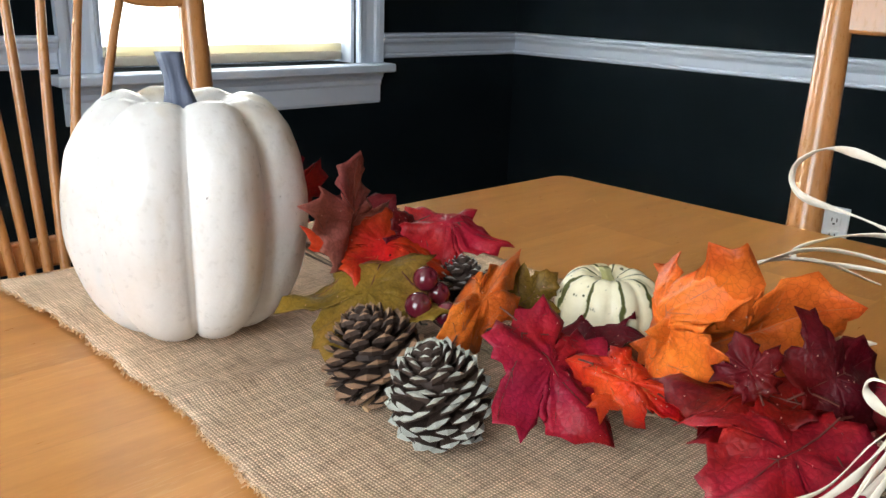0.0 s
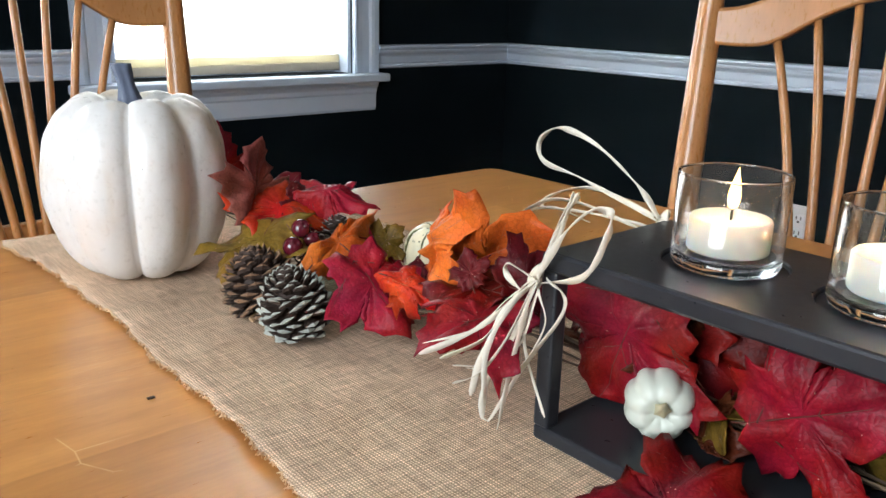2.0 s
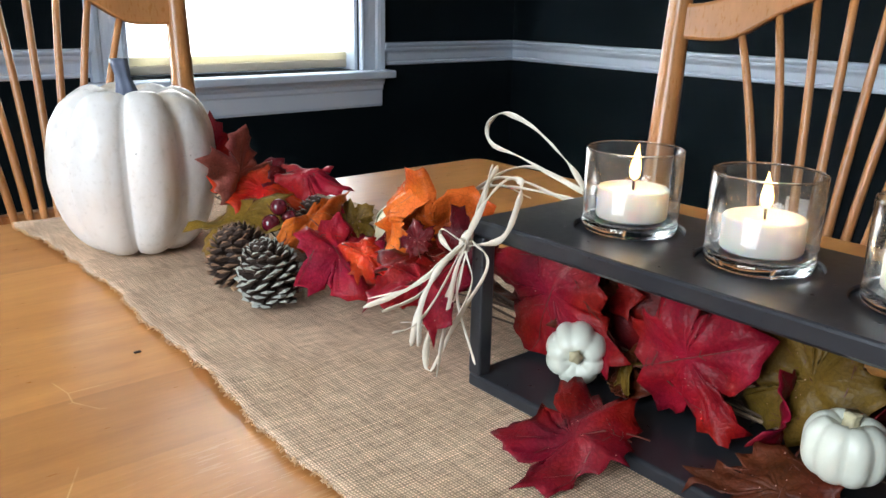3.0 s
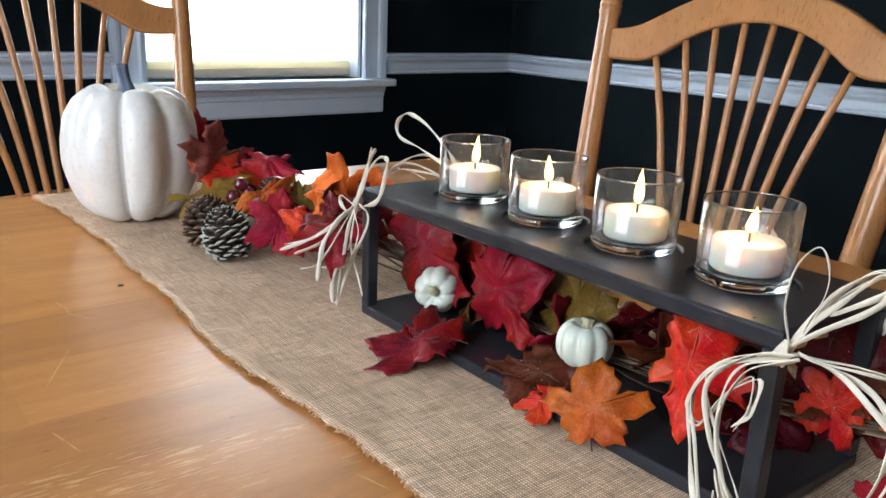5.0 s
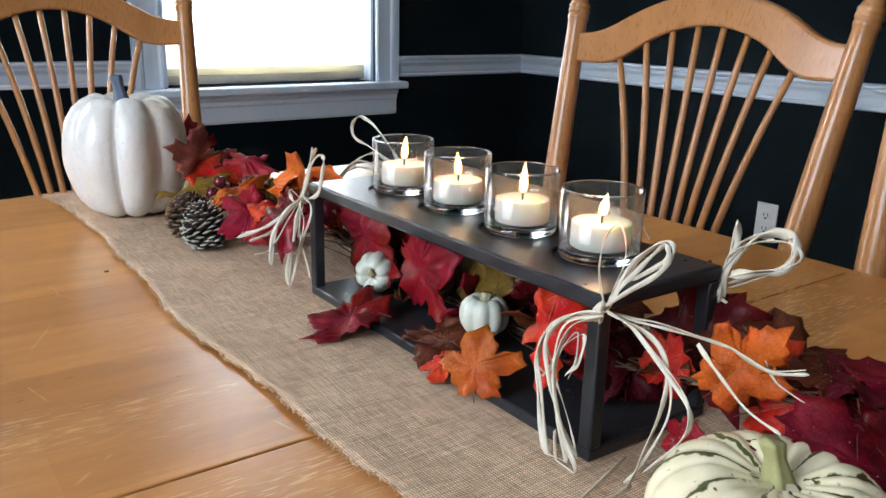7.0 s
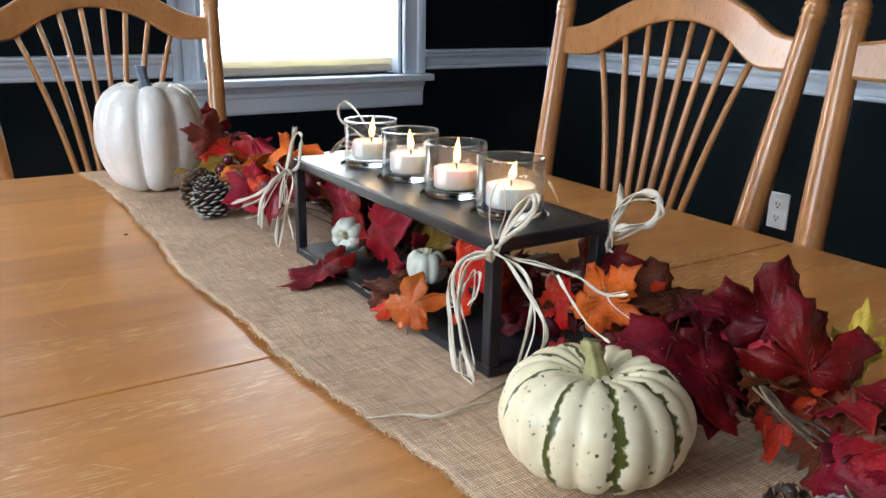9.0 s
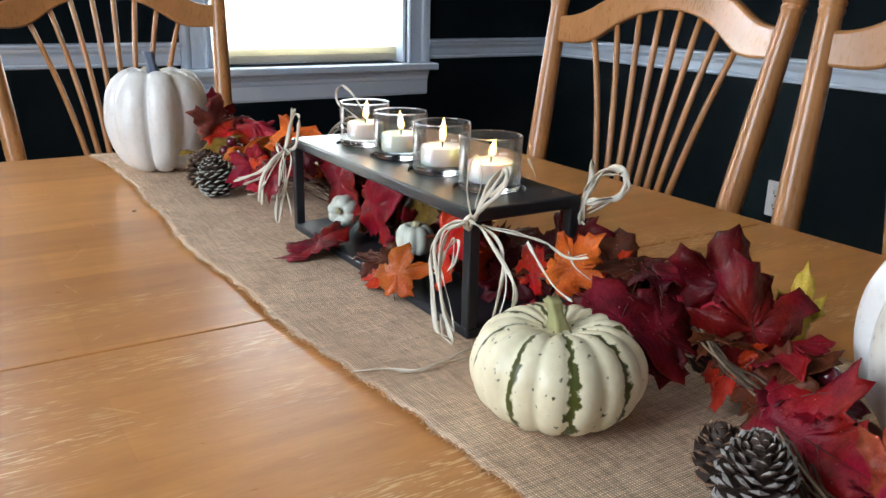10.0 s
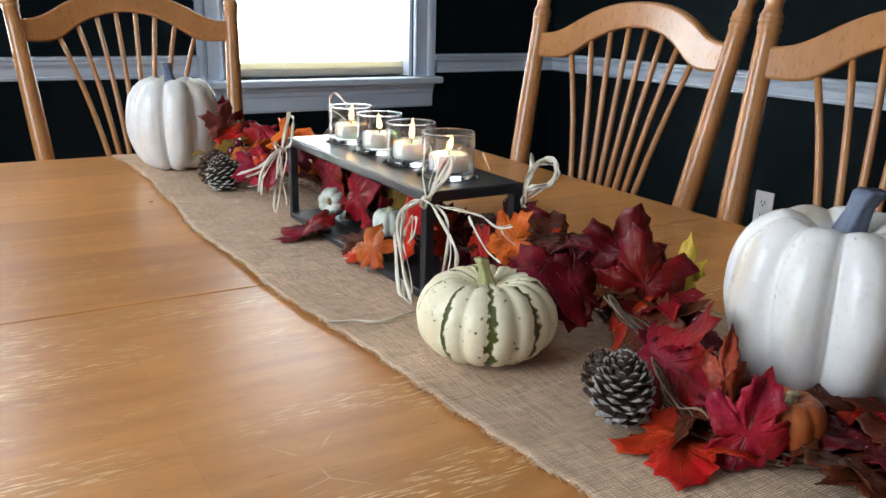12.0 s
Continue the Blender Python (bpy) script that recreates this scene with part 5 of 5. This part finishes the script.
def berry(place, r):
    bm = bmesh.new()
    lathe(bm, [(0, -r)] + [(r * math.cos(radians(a)), r * math.sin(radians(a))) for a in range(-75, 76, 15)] + [(0.0015, r * 0.93), (0, r * 0.90)], 20)
    bmesh.ops.rotate(bm, verts=bm.verts[:], matrix=Matrix.Rotation(radians(50), 3, "X"))
    bmesh.ops.translate(bm, verts=bm.verts[:], vec=place)
    b = part("berry", bm, BERRY, garland, "glossy dark red berry", smooth=True)
    foot = Vector(place) - Vector((0, 0, r))
    part("stalk", tube(bmesh.new(), [foot + Vector((0, 0, 0.001)), foot + Vector((0.006, 0.004, -0.006)), foot + Vector((0.012, 0.006, -0.008))], 0.0006, 5), TWIG, b)


for place, r in (((-0.043, 0.467, 0.812), 0.0072), ((-0.055, 0.459, 0.802), 0.0075), ((-0.043, 0.450, 0.797), 0.0068), ((-0.036, 0.464, 0.803), 0.0065), ((0.043, -0.367, 0.800), 0.0075)):
    berry(place, r)

# ---- pine cones ----
CONE = material("cone_brown", (0.020, 0.012, 0.009), (0.060, 0.036, 0.026), 160, 0.6, 0.4, 500, random_tint=0.25)
CONE_TIP = material("cone_tip", (0.10, 0.054, 0.030), (0.27, 0.155, 0.090), 160, 0.7, 0.3, 500, random_tint=0.2)
FROST = material("cone_frost", (0.11, 0.115, 0.10), (0.40, 0.41, 0.36), 210, 0.75, 0.3, 500, spread=(0.3, 0.6), random_tint=0.15)
DIM_FROST = material("cone_dim_frost", (0.065, 0.054, 0.048), (0.32, 0.295, 0.275), 210, 0.75, 0.3, 500, spread=(0.3, 0.65), random_tint=0.15)


def scale_mesh(name, tip):
    """One woody scale, 1 long, pointing along +x with a thick, turned-up lip."""
    me = bpy.data.meshes.new(name)
    v = [(0, -0.18, 0), (0, 0.18, 0), (0.50, -0.42, 0.00), (0.50, 0, 0.06), (0.50, 0.42, 0.00), (0.86, -0.48, 0.05), (0.97, 0, 0.18), (0.86, 0.48, 0.05), (0.99, -0.33, 0.05), (1.15, 0, 0.11), (0.99, 0.33, 0.05),
         (0, 0, -0.10), (0.50, 0, -0.10), (0.80, -0.48, -0.05), (0.90, 0, -0.08), (0.80, 0.48, -0.05), (1.08, 0, 0.02)]
    f = [(0, 2, 3), (0, 3, 1), (1, 3, 4), (2, 5, 6, 3), (3, 6, 7, 4), (5, 8, 9, 6), (6, 9, 10, 7), (0, 11, 12), (0, 12, 2), (11, 1, 4), (11, 4, 12), (2, 12, 14, 13), (12, 4, 15, 14), (2, 13, 5), (4, 7, 15),
         (5, 13, 8), (7, 10, 15), (8, 13, 14, 16), (10, 16, 14, 15), (8, 16, 9), (9, 16, 10)]
    me.from_pydata(v, [], f)
    me.materials.append(CONE)
    me.materials.append(tip)
    for i, p in enumerate(me.polygons):
        p.material_index = 1 if i in (5, 6, 19, 20) else 0
    me.update()
    return me


SCALES = {m: scale_mesh("scale_" + m.name, m) for m in (CONE_TIP, FROST, DIM_FROST)}


def pine_cone(label, place, height, radius, tip, count=84, seed=1):
    c = thing("pine_cone", label, "pine cone", place, group="pine cones among the leaves")
    rng = random.Random(seed)
    core = [(0, 0)] + [(radius * 0.55 * math.sin(math.pi * (0.10 + 0.82 * i / 8)) ** 0.8, height * (0.04 + 0.86 * i / 8)) for i in range(9)] + [(0, height * 0.93)]
    part("core", lathe(bmesh.new(), core, 14), CONE, c)
    for i in range(count):
        f = (i + 0.5) / count
        g = f ** 0.86
        wide = max(0.05, math.sin(math.pi * (0.17 + 0.80 * g))) ** 0.75
        r = radius * wide
        ang = i * 2.39996 + rng.uniform(-0.10, 0.10)
        pitch = radians(-24 + 92 * g ** 1.6 + rng.uniform(-10, 10))
        length = radius * (0.44 * wide + 0.19) * rng.uniform(0.86, 1.12)
        z = height * (0.08 + 0.78 * g)
        reach = max(0.0, r - length * math.cos(pitch) * 0.98)
        ob = new("scale", SCALES[tip])
        ob.parent = c
        ob.matrix_local = (Matrix.Rotation(ang, 4, "Z") @ Matrix.Translation((reach, 0, z - length * math.sin(pitch) * 0.35)) @ Matrix.Rotation(-pitch, 4, "Y")
                           @ Matrix.Rotation(radians(rng.uniform(-18, 18)), 4, "X") @ Matrix.Diagonal((length, length * 0.80, length * 1.05, 1)))
    return c


CONE_Z = TZ + 0.004
pine_cone("pine cone with white frosted scale tips on the runner", pose(-0.078, 0.408, CONE_Z, -12, -8, 20), 0.056, 0.0240, FROST, 124, 1)
brown_cone = pine_cone("brown pine cone with tan scale tips on the runner", pose(-0.075, 0.459, CONE_Z, -14, 14, 70), 0.055, 0.0265, CONE_TIP, 118, 2)
pine_cone("dark pine cone with grey tips behind the berries", pose(-0.004, 0.478, TZ + 0.032, -8, 10, 10), 0.034, 0.0150, DIM_FROST, 74, 3)
pine_cone("dark brown pine cone with frosted tips on the runner", pose(-0.051, -0.392, CONE_Z, 5, -5, 0), 0.057, 0.0200, DIM_FROST, 112, 4)
pine_cone("small brown pine cone beside a frosted one", pose(-0.040, -0.366, CONE_Z, -8, -10, 40), 0.046, 0.016, CONE_TIP, 60, 5)
pine_cone("dark pine cone half hidden under red leaves", pose(0.038, -0.274, TZ + 0.016, 20, 30, 0), 0.042, 0.0185, CONE_TIP, 64, 6)

bm = bmesh.new()
tube(bm, [(-0.093, 0.455, TZ + 0.0058), (-0.086, 0.457, TZ + 0.008), (-0.080, 0.459, TZ + 0.014)], [0.0022, 0.0030, 0.0036], 7, 0.6)
torn = part("stalk", bm, JUTE, brown_cone, "torn tan stalk of the cone")
torn.matrix_parent_inverse = brown_cone.matrix_world.inverted()
# thin flake in place of a dark speck on the table top
bm = bmesh.new()
box(bm, (-0.1925, 0.3925, TZ + 0.0002), (-0.1880, 0.3950, TZ + 0.0012), 0.0004)
tagged(link_mesh("crumb", bm, CONE), "tiny dark speck on the table top", "crumb")

# ---- raffia bows ----
RAFFIA = material("raffia", (0.56, 0.49, 0.36), (0.76, 0.70, 0.58), 70, 0.62, 0.5, 500, (1, 1, 1), rough_var=0.08, depth=0.0006)


def ribbon(bm, points, width, twist, seed):
    """A flat fibre with folded edges that slowly twists along its way."""
    pts = [Vector(p) for p in points]
    rows = []
    for i, p in enumerate(pts):
        d = (pts[min(i + 1, len(pts) - 1)] - pts[max(i - 1, 0)]).normalized()
        a = d.cross(Vector((0.47, 0.82, 0.3)))
        a = a.normalized() if a.length > 1e-4 else d.orthogonal().normalized()
        b = d.cross(a)
        ang = twist * (i / len(pts) - 0.5) + 0.9 * noise.noise((i * 0.13, seed, 0.5))
        u, v = a * math.cos(ang) + b * math.sin(ang), b * math.cos(ang) - a * math.sin(ang)
        w = width * (0.85 + 0.9 * noise.noise((i * 0.19, seed, 7))) * (0.35 if i == len(pts) - 1 else 1)
        t = 0.00012 + width * 0.06
        rows.append([bm.verts.new(p + u * (w * x) + v * (t * y + w * 0.35 * x * x)) for x, y in ((-1, -1), (0, -1), (1, -1), (1, 1), (0, 1), (-1, 1))])
    for a, b in zip(rows, rows[1:]):
        for k in range(6):
            bm.faces.new((a[k], a[(k + 1) % 6], b[(k + 1) % 6], b[k]))
    bm.faces.new(rows[0][::-1])
    bm.faces.new(rows[-1])
    bmesh.ops.recalc_face_normals(bm, faces=bm.faces[:])
    return bm


def raffia(name, label, seed, strands, knot=None, plies=2):
    b = thing(name, label, "bow" if knot else "raffia strand")
    rng = random.Random(seed)
    for width, points in strands:
        for copy in range(plies if width > 0.001 else 1):
            line = smooth_line(points, 8)
            pts = []
            shift = rng.uniform(0, 40)
            for k, p in enumerate(line):
                grow = min(1.0, k / 10)
                wander = Vector((noise.noise((k * 0.055, shift, copy)), noise.noise((k * 0.06, shift, copy + 9)), noise.noise((k * 0.055, shift, copy + 5)))) * (0.0042 * grow + 0.0006)
                if not knot:
                    wander *= 0.25
                q = p + wander
                q.z = max(q.z, TZ + 0.0058)
                pts.append(q)
            part("strand", ribbon(bmesh.new(), pts, width * (1.05 if copy == 0 else 0.55), rng.uniform(-2.2, 2.2), shift), RAFFIA, b, smooth=True)
    if knot:
        bm = bmesh.new()
        for i in range(3):
            ring = [Vector(knot) + Vector((0.0035 * math.cos(a), 0.0042 * math.cos(a + 0.8 * i) * 0.6 + 0.001 * i, 0.0052 * math.sin(a))) for a in [k * math.pi / 6 for k in range(13)]]
            tube(bm, ring, 0.0017, 6, 0.6)
        part("knot", bm, RAFFIA, b, smooth=True)
    return b


raffia("raffia_bow", "natural straw raffia bow tied to a front tray post", 3, [
    (0.0016, [(-0.062, 0.218, 0.846), (-0.062, 0.201, 0.874), (-0.062, 0.186, 0.888), (-0.062, 0.177, 0.886), (-0.062, 0.178, 0.872), (-0.062, 0.189, 0.853), (-0.062, 0.214, 0.843)]),
    (0.0014, [(-0.06, 0.22, 0.844), (-0.06, 0.21, 0.864), (-0.06, 0.201, 0.893)]),
    (0.0012, [(-0.058, 0.221, 0.845), (-0.058, 0.209, 0.879), (-0.058, 0.2, 0.89), (-0.058, 0.201, 0.881), (-0.058, 0.214, 0.854)]),
    (0.0016, [(-0.060, 0.219, 0.846), (-0.070, 0.228, 0.836), (-0.088, 0.232, 0.822), (-0.110, 0.243, 0.810)]),
    (0.0014, [(-0.060, 0.218, 0.846), (-0.074, 0.224, 0.833), (-0.086, 0.230, 0.817), (-0.103, 0.241, 0.806)]),
    (0.0015, [(-0.060, 0.218, 0.846), (-0.078, 0.219, 0.834), (-0.090, 0.224, 0.812), (-0.096, 0.220, 0.790)]),
    (0.0013, [(-0.060, 0.217, 0.845), (-0.076, 0.221, 0.831), (-0.084, 0.228, 0.810), (-0.087, 0.236, 0.784)]),
    (0.0014, [(-0.062, 0.217, 0.845), (-0.070, 0.222, 0.822), (-0.072, 0.228, 0.790), (-0.070, 0.233, 0.760)]),
    (0.0007, [(-0.060, 0.219, 0.846), (-0.074, 0.232, 0.830), (-0.088, 0.238, 0.818), (-0.106, 0.250, 0.813)]),
    (0.0007, [(-0.060, 0.219, 0.846), (-0.080, 0.216, 0.826), (-0.092, 0.226, 0.800), (-0.104, 0.232, 0.796)]),
    (0.0014, [(-0.064, 0.215, 0.845), (-0.064, 0.229, 0.809), (-0.064, 0.248, 0.775), (-0.064, 0.245, 0.756), (-0.064, 0.222, 0.798), (-0.064, 0.2, 0.835), (-0.064, 0.211, 0.846)]),
    (0.0007, [(-0.062, 0.216, 0.842), (-0.062, 0.224, 0.817), (-0.062, 0.215, 0.793), (-0.062, 0.205, 0.775)]),
    (0.0006, [(-0.066, 0.212, 0.842), (-0.066, 0.225, 0.811), (-0.066, 0.248, 0.79), (-0.066, 0.27, 0.78)]),
    (0.0006, [(-0.068, 0.211, 0.843), (-0.068, 0.206, 0.824), (-0.068, 0.226, 0.791), (-0.068, 0.26, 0.781)]),
    (0.0012, [(-0.066, 0.215, 0.847), (-0.066, 0.231, 0.848), (-0.066, 0.235, 0.842), (-0.066, 0.223, 0.838), (-0.066, 0.214, 0.846)]),
], (-0.058, 0.2195, 0.845), 1)
raffia("raffia_bow", "looped natural raffia bow tied to a rear tray post", 4, [
    (0.0016, [(0.045, 0.223, 0.858), (0.045, 0.24, 0.877), (0.045, 0.27, 0.894), (0.045, 0.3, 0.901), (0.045, 0.316, 0.89), (0.045, 0.312, 0.877), (0.045, 0.277, 0.871), (0.045, 0.224, 0.858)]),
    (0.0014, [(0.045, 0.226, 0.859), (0.045, 0.267, 0.865), (0.045, 0.302, 0.858), (0.045, 0.312, 0.851), (0.045, 0.286, 0.852), (0.045, 0.229, 0.851)]),
    (0.0014, [(0.04, 0.348, 0.827), (0.04, 0.313, 0.846), (0.04, 0.282, 0.856), (0.04, 0.234, 0.853)]),
    (0.0012, [(0.045, 0.348, 0.826), (0.045, 0.33, 0.839), (0.045, 0.301, 0.849), (0.045, 0.271, 0.847)]),
    (0.0012, [(0.045, 0.32, 0.803), (0.045, 0.293, 0.815), (0.045, 0.267, 0.821)]),
], (0.052, 0.222, 0.856), 1)
raffia("raffia_bow", "natural raffia bow with long tails on a front tray post", 5, [
    (0.0014, [(-0.066, -0.144, 0.855), (-0.066, -0.114, 0.841), (-0.066, -0.096, 0.818), (-0.066, -0.103, 0.79), (-0.066, -0.114, 0.746), (-0.066, -0.123, 0.75), (-0.066, -0.113, 0.784)]),
    (0.0012, [(-0.064, -0.141, 0.853), (-0.064, -0.105, 0.834), (-0.064, -0.092, 0.809), (-0.064, -0.1, 0.802), (-0.064, -0.112, 0.824), (-0.064, -0.125, 0.835), (-0.064, -0.125, 0.819), (-0.064, -0.117, 0.806)]),
    (0.0013, [(-0.07, -0.147, 0.855), (-0.07, -0.122, 0.841), (-0.07, -0.113, 0.812), (-0.07, -0.121, 0.782), (-0.07, -0.136, 0.758), (-0.07, -0.121, 0.748), (-0.07, -0.116, 0.773)]),
    (0.0012, [(-0.068, -0.144, 0.855), (-0.068, -0.123, 0.846), (-0.068, -0.103, 0.828), (-0.068, -0.108, 0.803), (-0.068, -0.126, 0.777), (-0.068, -0.136, 0.766)]),
    (0.0014, [(-0.062, -0.142, 0.854), (-0.062, -0.167, 0.85), (-0.062, -0.185, 0.837), (-0.062, -0.187, 0.811), (-0.062, -0.174, 0.777), (-0.062, -0.164, 0.76)]),
    (0.0012, [(-0.064, -0.145, 0.854), (-0.064, -0.164, 0.851), (-0.064, -0.189, 0.836), (-0.064, -0.203, 0.822), (-0.064, -0.2, 0.806), (-0.064, -0.179, 0.777)]),
    (0.0014, [(-0.04, -0.126, 0.844), (-0.04, -0.148, 0.845), (-0.04, -0.18, 0.848), (-0.04, -0.206, 0.852), (-0.04, -0.227, 0.848), (-0.04, -0.243, 0.852)]),
    (0.001, [(-0.045, -0.189, 0.848), (-0.045, -0.203, 0.837), (-0.045, -0.221, 0.824), (-0.045, -0.24, 0.821)]),
    (0.0008, [(-0.035, -0.22, 0.848), (-0.035, -0.229, 0.839), (-0.035, -0.241, 0.834)]),
    (0.0018, [(-0.052, -0.133, 0.85), (-0.052, -0.145, 0.873), (-0.052, -0.163, 0.892), (-0.052, -0.17, 0.893), (-0.052, -0.169, 0.886), (-0.052, -0.152, 0.87), (-0.052, -0.136, 0.852)]),
    (0.0012, [(-0.05, -0.132, 0.85), (-0.05, -0.146, 0.876), (-0.05, -0.165, 0.894), (-0.05, -0.169, 0.889), (-0.05, -0.148, 0.872)]),
    (0.0006, [(-0.056, -0.135, 0.852), (-0.056, -0.128, 0.874), (-0.056, -0.131, 0.893), (-0.056, -0.139, 0.901), (-0.056, -0.145, 0.891), (-0.056, -0.146, 0.876), (-0.056, -0.141, 0.86)]),
], (-0.056, -0.133, 0.849), 2)
raffia("raffia_bow", "looped raffia bow tied to a rear tray corner", 6, [
    (0.0022, [(0.056, -0.13, 0.836), (0.056, -0.131, 0.856), (0.056, -0.138, 0.871), (0.056, -0.156, 0.883), (0.056, -0.171, 0.884), (0.056, -0.176, 0.874), (0.056, -0.169, 0.863), (0.056, -0.15, 0.858), (0.056, -0.134, 0.851)]),
    (0.0018, [(0.058, -0.128, 0.837), (0.058, -0.13, 0.863), (0.058, -0.133, 0.885)]),
    (0.0014, [(0.058, -0.129, 0.836), (0.058, -0.129, 0.852), (0.058, -0.146, 0.877), (0.058, -0.164, 0.886), (0.058, -0.173, 0.877), (0.058, -0.165, 0.863), (0.058, -0.131, 0.842)]),
    (0.001, [(0.056, -0.127, 0.834), (0.056, -0.118, 0.838), (0.056, -0.128, 0.836), (0.056, -0.138, 0.834)]),
    (0.0008, [(0.054, -0.071, 0.859), (0.054, -0.056, 0.874)]),
], (0.056, -0.129, 0.838))
raffia("raffia_strand", "loose raffia strand lying on the burlap runner", 7, [
    (0.0014, [(-0.156, -0.14, 0.756), (-0.134, -0.149, 0.756), (-0.115, -0.162, 0.756), (-0.077, -0.153, 0.756), (-0.033, -0.14, 0.756)]),
    (0.001, [(-0.114, -0.166, 0.758), (-0.097, -0.163, 0.758), (-0.076, -0.165, 0.758), (-0.055, -0.164, 0.758)]),
], None)
